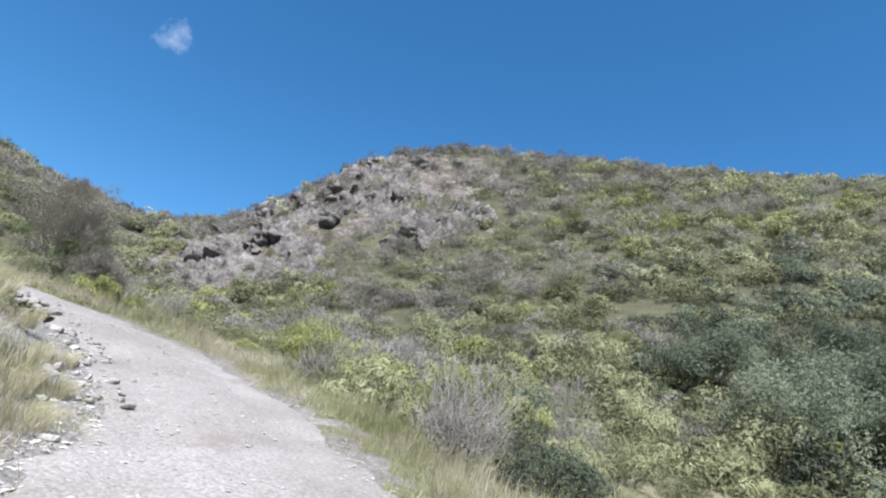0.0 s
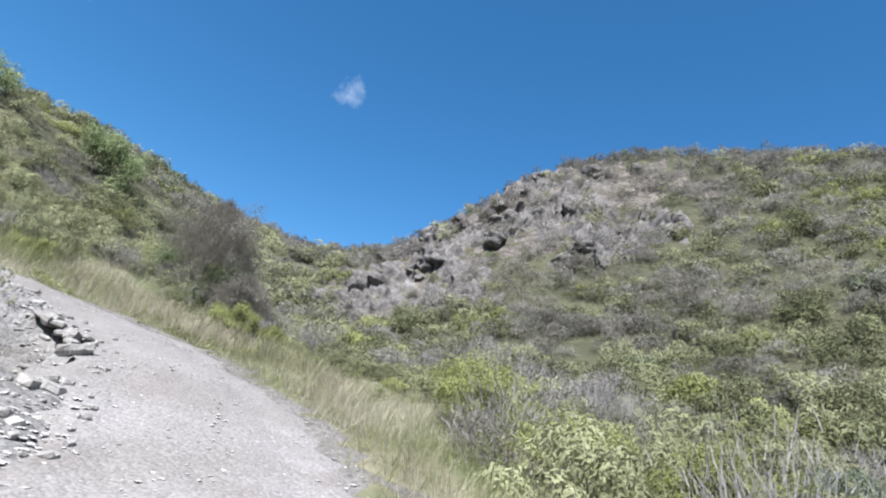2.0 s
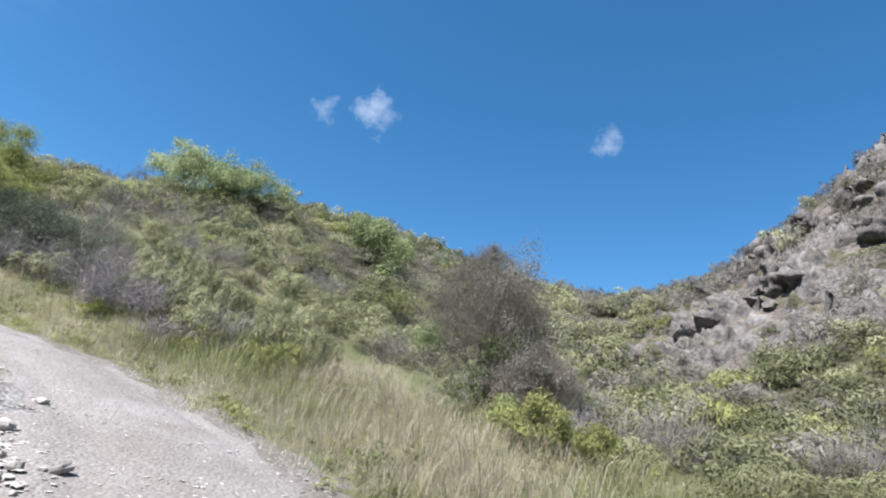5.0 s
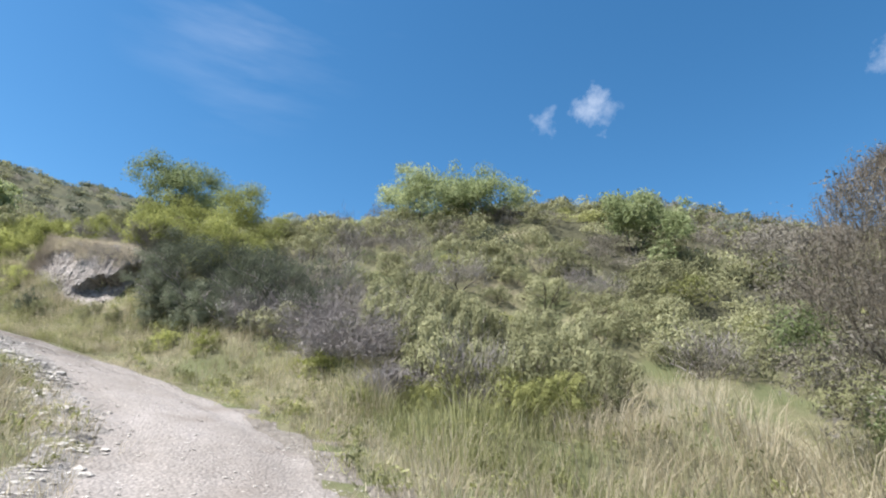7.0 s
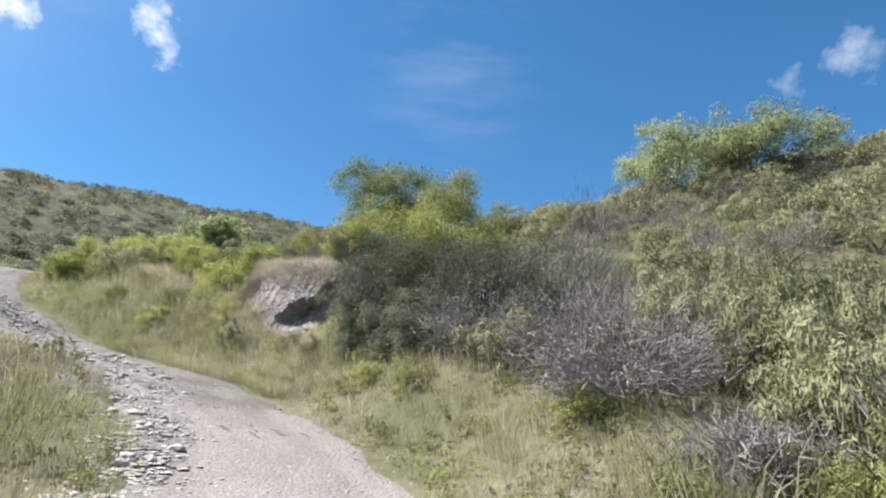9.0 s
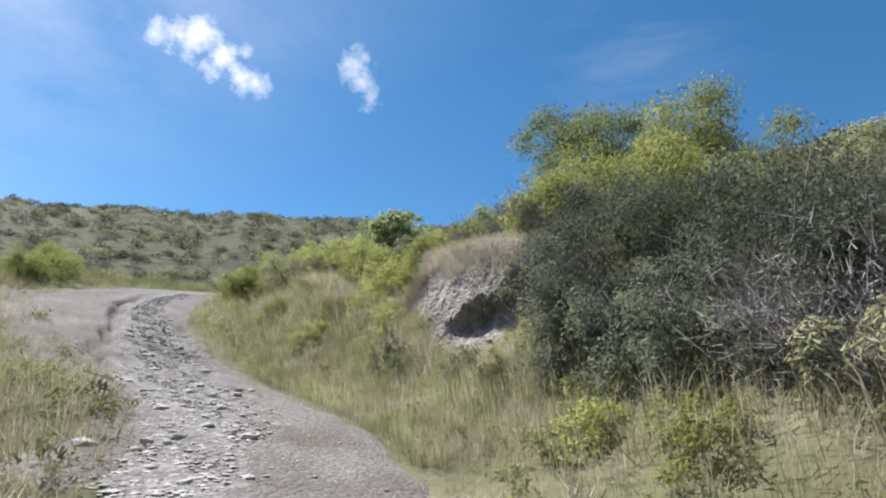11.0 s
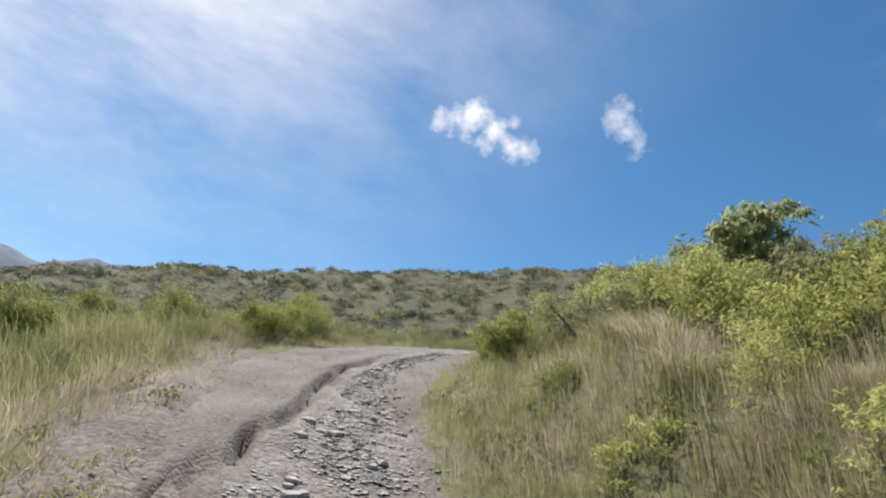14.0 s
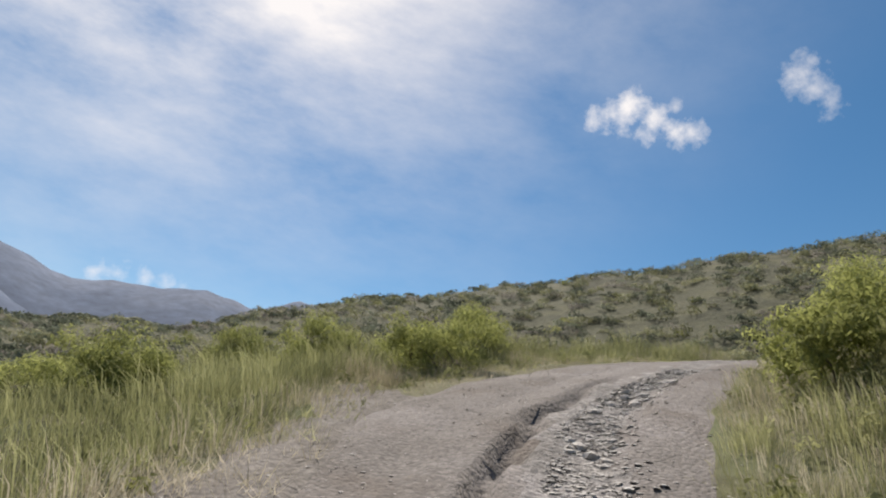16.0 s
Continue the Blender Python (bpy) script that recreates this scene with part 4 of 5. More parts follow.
# ---------------------------------------------------------------- rocks
def boulder(name, rng, x, y, size, label, group, material=rock_mat, squash=(1, 0.8, 0.7), sink=0.25, turn=None):
    v, f = ball(rng, 0.05, 4 if size > 1.9 else 3)
    for _ in range(13):
        d = rng.normal(size=3) * np.array([1, 1, 1.3])
        d /= np.linalg.norm(d)
        h = rng.uniform(0.3, 0.7)
        v = v - np.maximum(v @ d - h, 0)[:, None] * d[None]
    # bedding ledges
    if size > 1.2:
        v = v * (1 + 0.05 * np.sign(np.sin(v[:, 2:3] * 11 + v[:, 0:1] * 2)) * np.array([1, 1, 0])) + rng.normal(0, 0.012, v.shape)
    if material == rock_mat:
        v = v * (1 + 0.16 * np.array([noise.noise(Vector(q) * 2.6 + Vector((size * 9, 0, 0))) + 0.45 * noise.noise(Vector(q) * 7 + Vector((size * 5, 0, 0))) for q in v])[:, None])
    v = v / np.abs(v).max(0) * np.array(squash) * size * 0.5
    ob = new(name, mesh_of(name, v, f, material, size > 1.2))
    z = float(stand_z(np.array([x]), np.array([y]))[0])
    ob.matrix_basis = pose(x, y, z + size * squash[2] * (0.5 - sink), rng.uniform(-12, 12), rng.uniform(-12, 12), rng.uniform(0, 360) if turn is None else turn)
    return tagged(ob, label, "rock", group)


# crags of the hill: middle, spread along and up the slope, number of blocks, block size
CRAGS = ((-16.0, 47.2, 2.4, 1.3, 9, 1.9), (-20.6, 45.6, 2.2, 1.4, 9, 2.2), (-7.2, 49.2, 2.6, 1.5, 8, 1.8), (-3.2, 45.6, 2.2, 1.2, 7, 1.7), (-12.6, 52.0, 2.6, 2.0, 9, 1.5),
         (-18.3, 52.5, 2.4, 1.8, 7, 1.5), (-10.6, 56.6, 2.0, 1.4, 6, 1.7), (-2.5, 55.0, 2.6, 1.4, 6, 1.5), (-4.0, 62.5, 4.0, 1.2, 7, 1.5), (8.0, 63.5, 5.0, 1.2, 8, 1.4))


def crag_face(x0, x1, y0, y1, seed):
    """Bedded rock standing out of the hillside: ledges that overhang, broken by clefts and patches of soil."""
    step = 0.2
    gx, gy = np.meshgrid(np.arange(x0, x1, step), np.arange(y0, y1, step))
    z = stand_z(gx.ravel(), gy.ravel())
    v = np.stack([gx.ravel(), gy.ravel(), z], 1)
    u, w = (v[:, 0] - x0) / (x1 - x0) * 2 - 1, (v[:, 1] - y0) / (y1 - y0) * 2 - 1
    fade = np.clip(1.25 - np.hypot(u, w) ** 2 * 1.2 + 0.5 * waves(v[:, 0], v[:, 1], 3.0, seed), 0, 1)
    out = np.zeros((len(v), 3))
    for i, q in enumerate(v):
        p = Vector(q)
        bed = p.z * 1.5 + 0.25 * p.x + 1.3 * noise.noise(p * 0.35)
        ledge = (bed - math.floor(bed)) ** 1.6
        block = abs(noise.noise(Vector((p.x * 0.9, p.y * 0.4, math.floor(bed) * 3.7)))) + 0.5 * noise.noise(p * 1.4)
        push = fade[i] * (1.5 * ledge * (0.3 + block) + 0.7 * noise.noise(p * 0.55) + 0.16 * noise.noise(p * 4.0)) - 0.5 * (1 - fade[i]) + 0.1 * fade[i]
        out[i] = (0.1 * push, -0.85 * push, 0.5 * push)
    v = v + out
    n = gx.shape[1]
    i = (np.arange(gx.shape[0] - 1)[:, None] * n + np.arange(n - 1)[None]).ravel()
    tagged(new("crag", mesh_of("crag", v, np.stack([i, i + 1, i + n + 1, i + n], 1), rock_mat, True)), "craggy outcrop of bedded grey rock on the hillside", "rock", "crags on the hill")


def slab_mesh(rng, size):
    """A slab split along its bed: an uneven many-sided block with broken edges."""
    n = rng.randint(5, 8)
    a = (np.arange(n) + rng.uniform(-0.3, 0.3, n)) * 2 * math.pi / n
    r = 0.5 * size * rng.uniform(0.7, 1.15, n)
    deep = size * rng.uniform(0.26, 0.5)
    v = []
    for level, wide in ((-0.5, 0.8), (-0.1, 1.0), (0.36, 0.97), (0.5, 0.86)):
        w = wide * rng.uniform(0.9, 1.06, n)
        v += [(1.2 * r[i] * w[i] * math.cos(a[i]), 0.85 * r[i] * w[i] * math.sin(a[i]), deep * (level + rng.uniform(-0.07, 0.07))) for i in range(n)]
    top = len(v)
    v += [(0, 0, -0.5 * deep), (0, 0, 0.54 * deep)]
    f = []
    for i in range(n):
        j = (i + 1) % n
        for row in range(3):
            b = row * n
            f += [(b + i, b + j, b + n + j), (b + i, b + n + j, b + n + i)]
        f += [(j, i, top), (3 * n + i, 3 * n + j, top + 1)]
    return mesh_of("broken_rock", np.array(v), np.array(f), ledge_stone)


def set_rocks():
    for seed, box in ((301, (-24.5, -16.5, 42.5, 50.0)), (302, (-19.0, -10.5, 44.5, 53.5)), (303, (-11.5, -1.5, 46.0, 55.5)), (304, (-16.0, -6.0, 53.0, 61.0)), (305, (-6.0, 4.5, 43.5, 49.0)), (306, (-22.5, -15.0, 50.0, 57.0)), (307, (-23.0, -15.5, 39.5, 46.0)), (308, (-17.0, -9.5, 40.5, 46.5))):
        crag_face(*box, seed)
    rng = np.random.RandomState(31)
    for cx, cy, wide, deep_, count, block in CRAGS:
        for _ in range(count):
            s = block * rng.uniform(0.5, 1.25)
            boulder("rock_outcrop", rng, cx + rng.normal(0, 0.6 * wide), cy + rng.normal(0, 0.6 * deep_), s, "weathered grey rock outcrop breaking through the hillside scrub", "rocks on the hill", squash=(1.35, 1.0, rng.uniform(0.7, 1.1)), sink=0.38)
    boulder("rock_outcrop", rng, -12.4, 56.9, 1.7, "dark rock slab jutting from the skyline", "rocks on the hill", squash=(1.5, 0.9, 0.5), sink=0.0, turn=20)
    # the crumbling ledge beside the track
    k0 = int(np.argmin(np.hypot(LINE[:, 0] + 2.6, LINE[:, 1] - 7.3)))
    k1 = int(np.argmin(np.hypot(LINE[:, 0] + 10.5, LINE[:, 1] - 13.6)))
    for k in np.linspace(k0, k1, 120).astype(int):
        side = -(left_half(k) + rng.uniform(-0.35, 0.5) - 0.25 * rng.uniform(0, 1) ** 2)
        x, y, size = LINE[k, 0] + RIGHT[k, 0] * side, LINE[k, 1] + RIGHT[k, 1] * side, 0.07 * 3.2 ** rng.uniform(0, 1) ** 1.6
        ob = new("ledge_rock", slab_mesh(rng, size))
        ob.matrix_basis = pose(x, y, float(surface_z(np.array([x]), np.array([y]))[0]) + 0.08 * size, rng.uniform(-25, 25), rng.uniform(-25, 25), rng.uniform(0, 360))
        tagged(ob, "pale broken limestone rubble beside the track", "rock", "rocks beside the track")
    # broken slabs along the washed-out edge, some of them overhanging the hole
    for n in range(84):
        along = rng.uniform(25.6, 34.5) if n > 15 else rng.uniform(26.8, 30.2)
        k = int(np.searchsorted(ALONG, along))
        over = n <= 15
        size = rng.uniform(0.16, 0.34) if over else 0.09 * 3.2 ** rng.uniform(0, 1)
        side = -(left_half(k) + (rng.uniform(-0.04, 0.12) if over else rng.uniform(0.0, 1.0)))
        x, y = LINE[k, 0] + RIGHT[k, 0] * side, LINE[k, 1] + RIGHT[k, 1] * side
        ob = new("broken_rock", slab_mesh(rng, size))
        z = LINE[k, 2] - rng.uniform(0.02, 0.2) if over else float(stand_z(np.array([x]), np.array([y]))[0]) + 0.05 * size
        ob.matrix_basis = pose(x, y, z, rng.uniform(-16, 16), rng.uniform(-16, 16), rng.uniform(0, 360))
        tagged(ob, "broken pale limestone slab at the washed-out track edge", "rock", "rocks beside the track")
    for x, y, s in ((-29.05, 7.65, 0.24), (-28.85, 8.15, 0.18), (-28.6, 8.5, 0.28), (-29.2, 7.35, 0.15), (-28.4, 8.75, 0.18), (-28.95, 7.95, 0.12), (-26.6, 5.6, 0.18), (-28.75, 8.3, 0.12)):
        boulder("fallen_rock", rng, x, y, s, "pale rock fallen from the crumbling bank", "rocks beside the track", rubble, (1.2, 0.9, 0.6), 0.42)


set_rocks()


def bank_face(u, w):
    """How far the clay face stands behind the bank's foot line: leaning, hollowed under a ragged lip."""
    p = Vector((u * 4.6, w * 2.9, 0.0))
    ends = 1 - math.sin(math.pi * min(max(u, 0.0), 1.0)) ** 0.5
    lip_at = 0.8 - 0.95 * u + 0.06 * noise.noise(Vector((u * 7, 0.3, 0))) + 0.045 * noise.noise(Vector((u * 19, 0.7, 0))) + 0.03 * noise.noise(Vector((u * 47, 0.1, 0)))
    hollow = 0.5 * (1 - smooth(lip_at - 0.05, lip_at + 0.012, w)) * smooth(0.2, 0.44, w) * (1 - smooth(0.34, 0.47, u)) * smooth(-0.02, 0.08, u)
    face, cap = min(w / 0.88, 1.0), max(w - 0.88, 0.0) / 0.12
    lean = 0.05 + 0.5 * face ** 1.5 + 0.85 * cap - 0.16 * (1 - smooth(0.24, 0.6, w)) + 0.5 * ends + hollow
    # vertical runnels, crumbling clods and grit
    runnel = 0.055 * noise.noise(Vector((p.x * 2.4, p.y * 0.5, 1.0))) + 0.04 * noise.noise(Vector((p.x * 6.5, p.y * 1.4, 2.0)))
    clod = 0.05 * (noise.voronoi(Vector((p.x * 5.0, p.y * 3.2, 0.5)))[0][0] - 0.4) + 0.024 * (noise.voronoi(Vector((p.x * 13.0, p.y * 8.0, 0.5)))[0][0] - 0.4) + 0.022 * noise.noise(p * 21.0) + 0.012 * noise.noise(p * 40.0)
    return lean + (runnel + clod + 0.06 * noise.noise(p * 1.1)) * (1 - w ** 6)


def bank_ends(u):
    """Foot of the bank, and the heights between which its face stands."""
    foot = BANK_FROM + (BANK_TO - BANK_FROM) * (-0.06 + 0.94 * u)
    lip = foot + BANK_IN * (1.4 + 0.06 * math.sin(u * 11))
    return foot, float(ground_z(foot[:1], foot[1:])[0]) - 0.7, float(ground_z(lip[:1], lip[1:])[0]) + 0.04


def make_bank():
    """The bare clay face of the cut bank, under an overhang of turf."""
    nu, nv = 230, 120
    v = []
    for i in range(nu):
        u = i / (nu - 1)
        foot, low, high = bank_ends(u)
        for j in range(nv):
            w = j / (nv - 1)
            q = foot + BANK_IN * bank_face(u, w)
            face, cap = min(w / 0.88, 1.0), max(w - 0.88, 0.0) / 0.12
            v.append((q[0], q[1], low + (high - low) * (0.97 * face + 0.03 * cap) + 0.03 * noise.noise(Vector((u * 40, w * 25, 0))) * (1 - w)))
    i = (np.arange(nu - 1)[:, None] * nv + np.arange(nv - 1)[None]).ravel()
    f = np.stack([i, i + 1, i + nv + 1, i + nv], 1)
    ob = new("clay_bank", mesh_of("clay_bank", np.array(v), f, clay))
    tagged(ob, "bare crumbling pale clay bank under overhanging turf", "bank", kind="structure")


def bank_grass():
    """Dead grass that hangs over the top of the clay face, and grass before its foot."""
    rng = np.random.RandomState(88)
    rows = []
    for n in range(3300):
        u, w = rng.uniform(-0.02, 1.02), 1.05 - 0.42 * rng.uniform(0, 1) ** 1.7
        if n >= 2600:
            u, w = 1.02 - 0.2 * rng.uniform(0, 1) ** 1.5, rng.uniform(0.24, 1.0)
        elif w < 0.74 + 0.16 * noise.noise(Vector((u * 9, 0.2, 0))) + 0.08 * noise.noise(Vector((u * 31, 0.9, 0))) - 0.1 * u:
            continue
        foot, low, high = bank_ends(u)
        q = foot + BANK_IN * ((bank_face(u, min(w, 0.97)) - 0.03) if w < 0.97 else 1.3 + rng.uniform(0, 1.6))
        h = rng.uniform(0.14, 0.36)
        z = low + (high - low) * min(w / 0.88, 1.0) * 0.97 - 0.04 if w < 0.97 else float(stand_z(q[:1], q[1:])[0]) - 0.03
        rows.append((q[0], q[1], z, h, h * rng.uniform(0.5, 1.0), rng.uniform(0, 6.28)))
    rows = np.array(rows)
    shapes = [tuft_shape(rng, 17, 0.45, 0.006, 1.3) for _ in range(6)]
    cut = len(rows) // 2
    scattered("bank_grass", shapes, rows[:cut], straw, "dry grass overhanging the clay bank", "grass", 89)
    scattered("bank_grass", shapes, rows[cut:], haze_brown, "grey-brown dead grass overhanging the clay bank", "grass", 90)
    u, back = rng.uniform(-0.35, 1.1, 5200), 0.5 - 2.8 * rng.uniform(0, 1, 5200) ** 1.4
    x, y = (BANK_FROM[None] + (BANK_TO - BANK_FROM)[None] * u[:, None] + BANK_IN[None] * back[:, None]).T
    keep = (off_road(x, y)[1] > 0.1) & ~((u > -0.1) & (u < 0.42) & (back > 0.05)) & (waves(x, y, 1.3, 71) + rng.normal(0, 0.4, len(x)) > -0.8)
    x, y = x[keep], y[keep]
    h = rng.uniform(0.14, 0.36, len(x))
    rows = np.stack([x, y, stand_z(x, y) - 0.02, h, h, rng.uniform(0, 6.28, len(x))], 1)
    dry = waves(x, y, 1.1, 72) + rng.normal(0, 0.5, len(x)) > 0.0
    shapes = [tuft_shape(rng, 19, 0.7, 0.0065, 0.7) for _ in range(6)]
    scattered("bank_grass", shapes, rows[dry], straw, "dry grass before the foot of the clay bank", "grass", 95)
    scattered("bank_grass", shapes, rows[~dry], meadow, "olive grass before the foot of the clay bank", "grass", 96)


make_bank()
bank_grass()


# ---------------------------------------------------------------- trees and shrubs
def limb(rng, start, way, length, thick, verts, faces, depth, tips):
    """A tapered, bent branch of three-sided rings, with smaller ones off it."""
    steps, p, d = (3, 4, 5)[depth], np.array(start, float), np.array(way, float)
    rings = []
    for i in range(steps + 1):
        r = thick * (1 - 0.75 * i / steps)
        u = np.cross(d, (0.3, 0.5, 0.8))
        u /= np.linalg.norm(u)
        w = np.cross(d, u)
        rings.append([p + (u * math.cos(k * 2.0944) + w * math.sin(k * 2.0944)) * r for k in range(3)])
        if i == steps:
            tips.append(p.copy())
        if depth > 0 and i >= 1 + (depth > 1):
            side = d + rng.normal(0, 0.75, 3)
            side[2] = abs(side[2]) * 0.8 + 0.15
            limb(rng, p, side / np.linalg.norm(side), length * rng.uniform(0.45, 0.7), r * 0.7, verts, faces, depth - 1, tips)
        p = p + d * length / steps
        d = d + rng.normal(0, 0.16, 3) + np.array([0, 0, 0.04])
        d /= np.linalg.norm(d)
    n = len(verts)
    verts += [q for ring in rings for q in ring]
    for i in range(steps):
        for k in range(3):
            a, b = n + i * 3 + k, n + i * 3 + (k + 1) % 3
            faces.append((a, b, b + 3, a + 3))


def fitted(v, radius, height):
    """The corners scaled to that half width and height."""
    return v * np.array([radius / np.percentile(np.abs(v[:, 0]), 96), radius / np.percentile(np.abs(v[:, 1]), 96), height / v[:, 2].max()])


def tree(name, x, y, height, radius, material, label, category, leaves=2600, leaf=0.13, seed=0, stems=3, group="", low=0.12, clumps=46):
    """A shrub or small tree: bent stems with branches, and a crown of many leaves in uneven clumps."""
    rng = np.random.RandomState(seed)
    z = float(stand_z(np.array([x]), np.array([y]))[0])
    root = thing(name, x, y, z - 0.06, label, category, group)
    verts, faces, tips = [], [], []
    for i in range(stems):
        a = 6.28 * i / stems + rng.uniform(-0.5, 0.5)
        way = np.array([math.cos(a) * 0.5 * radius / height, math.sin(a) * 0.5 * radius / height, 1.0])
        limb(rng, (0.1 * math.cos(a), 0.1 * math.sin(a), 0), way / np.linalg.norm(way), height * 0.72, 0.016 * height ** 0.7, verts, faces, 2, tips)
    whole = fitted(np.array(verts + tips), radius * 0.8, height * 0.86)
    verts, tips = whole[:len(verts)], whole[len(verts):]
    part("trunk", mesh_of("trunk", verts, np.array(faces), bark, True), root, "bent grey-brown stems and branches")
    count = 30
    a, t = rng.uniform(0, 6.28, count), rng.uniform(low, 0.92, count)
    r = radius * np.sqrt(rng.uniform(0.05, 1, count)) * np.sin(np.clip((t - low + 0.28) / (1.2 - low), 0, 1) * math.pi) ** 0.6 * 0.8
    c = np.stack([np.cos(a) * r, np.sin(a) * r, t * height], 1)
    q = radius * rng.uniform(0.2, 0.38, count)
    # two thirds of the clumps hang on the branch tips, the rest fill the crown
    tips = tips[rng.permutation(len(tips))[:clumps]]
    keep = rng.permutation(count)[:14]
    c = np.concatenate([tips + rng.normal(0, 0.05 * radius, tips.shape), c[keep]])
    q = np.concatenate([radius * rng.uniform(0.15, 0.31, len(tips)), q[keep]])
    if low < 0.07:
        a = rng.uniform(0, 6.28, 22)
        rim = radius * rng.uniform(0.6, 0.92, 22)
        c = np.concatenate([c, np.stack([np.cos(a) * rim, np.sin(a) * rim, rng.uniform(0.08, 0.32, 22) * height], 1)])
        q = np.concatenate([q, radius * rng.uniform(0.14, 0.24, 22)])
    fall = stand_z(x + c[:, 0], y + c[:, 1]) - z
    c[:, 2] += fall * np.clip(1 - c[:, 2] / height, 0, 1)
    v, f = leaves_on(rng, c, q, leaves, leaf, 0.6, 0.3)
    part("crown", mesh_of("crown", v, f, material), root)
    return root


BUSH = (("olive_bush", olive, "rounded olive-green scrub bush on the slope", "olive bushes"), ("grey_bush", greyish, "grey-brown twiggy scrub bush on the slope", "grey bushes"),
        ("yellow_green_bush", lime, "muted yellow-green scrub bush on the slope", "yellow-green bushes"), ("dark_bush", deep, "dark green evergreen bush on the slope", "dark bushes"))


def bush_of(kind, seed):
    """A rounded scrub bush with short bent stems under a dome of leaves."""
    name, material, label, group = BUSH[kind]
    rng = np.random.RandomState(seed)
    root = thing(name, 0, 0, 0, label, "bush", group)
    verts, faces, tips = [], [], []
    for i in range(5):
        a = 1.26 * i + rng.uniform(-0.4, 0.4)
        limb(rng, (0.08 * math.cos(a), 0.08 * math.sin(a), 0.05), np.array([math.cos(a) * 0.6, math.sin(a) * 0.6, 0.75]), 0.7, 0.022, verts, faces, 1, tips)
    part("trunk", mesh_of("trunk", fitted(np.array(verts), 0.8, 0.8), np.array(faces), twig_grey if kind == 1 else bark, True), root, "short bent stems")
    shape = mound_shape(rng, 16, 3400, 0.054, 0.5, 0.45, 0.58, 0.65) if kind == 1 else mound_shape(rng, 30, 4000, 0.047, 0.9, 0.84, 0.6, 0.24)
    part("crown", mesh_of("crown", *shape, material), root)
    if kind == 1:
        base = np.array(tips)[rng.randint(len(tips), size=700)] * np.array([1, 1, 0.9]) + rng.normal(0, 0.2, (700, 3)) + np.array([0, 0, 0.15])
        tagged(part("twig", mesh_of("twig", *twigs_on(rng, base, np.array([0, 0, -0.4]), 0.3, 0.005), twig_grey), root, "bare grey twigs"), kind="stuff")
    return root


def plant_bushes():
    """The scrub on the slope above the track, bush by bush."""
    rng = np.random.RandomState(77)
    patterns = {(k, i): bush_of(k, 700 + 10 * k + i) for k in range(4) for i in range(3)}
    used, taken = set(), []
    x, y = rng.uniform(-42, 8, 5200), rng.uniform(-10, 30, 5200)
    side, d, s = off_road(x, y)
    u_bank, back = bank_frame(x, y)
    good = (side > 0) & (d > 2.0) & (d < 12.5) & (s > 22) & (s < 64) & (open_land(x, y) < 0.42) & ~((u_bank > -0.2) & (u_bank < 1.1) & (back < 2.2))
    good &= rng.uniform(0, 1, len(x)) < 1.15 - open_land(x, y)
    kinds = species(x, y, np.random.RandomState(78))
    for i in np.flatnonzero(good):
        w = rng.uniform(0.62, 1.25) * (0.8 if kinds[i] == 2 else 1)
        if any((x[i] - p) ** 2 + (y[i] - q) ** 2 < (0.62 * (w + r)) ** 2 for p, q, r in taken):
            continue
        taken.append((x[i], y[i], w))
        key = (int(kinds[i]), int(rng.randint(3)))
        h = w * rng.uniform(0.85, 1.3) * (0.8 if kinds[i] == 2 else 1)
        m = pose(x[i], y[i], float(stand_z(x[i:i + 1], y[i:i + 1])[0]) - 0.1 * h, 0, 0, rng.uniform(0, 360))
        ob = patterns[key] if key not in used else copy_thing(patterns[key], m)
        used.add(key)
        ob.matrix_basis = m @ Matrix.Diagonal((w, w, h, 1))
    # the taller clumps beside the dead scrub: middle, height, spread, kind
    for cx, cy, tall, wide, kind in ((-19.1, 18.1, 1.1, 1.1, 2), (-20.0, 17.6, 1.4, 1.3, 2), (-21.2, 17.3, 1.8, 1.5, 0), (-22.6, 17.6, 2.1, 1.5, 0), (-19.8, 19.2, 1.8, 1.5, 0), (-24.2, 16.9, 2.1, 1.5, 0), (-20.4, 16.5, 0.9, 0.8, 2), (-21.8, 18.8, 2.0, 1.3, 0)):
        for n in range(5):
            a, w = 1.257 * n + rng.uniform(-0.4, 0.4), wide * rng.uniform(0.42, 0.62)
            px, py = cx + 0.5 * wide * math.cos(a), cy + 0.5 * wide * math.sin(a)
            h = max(w, tall * rng.uniform(0.62, 0.95))
            ob = copy_thing(patterns[kind, n % 3], pose(0, 0, 0))
            ob.matrix_basis = pose(px, py, float(stand_z(np.array([px]), np.array([py]))[0]) - 0.08, 0, 0, rng.uniform(0, 360)) @ Matrix.Diagonal((w, w, h, 1))
    for key, ob in patterns.items():
        if key not in used:
            for o in (*ob.children, ob):
                bpy.data.objects.remove(o)


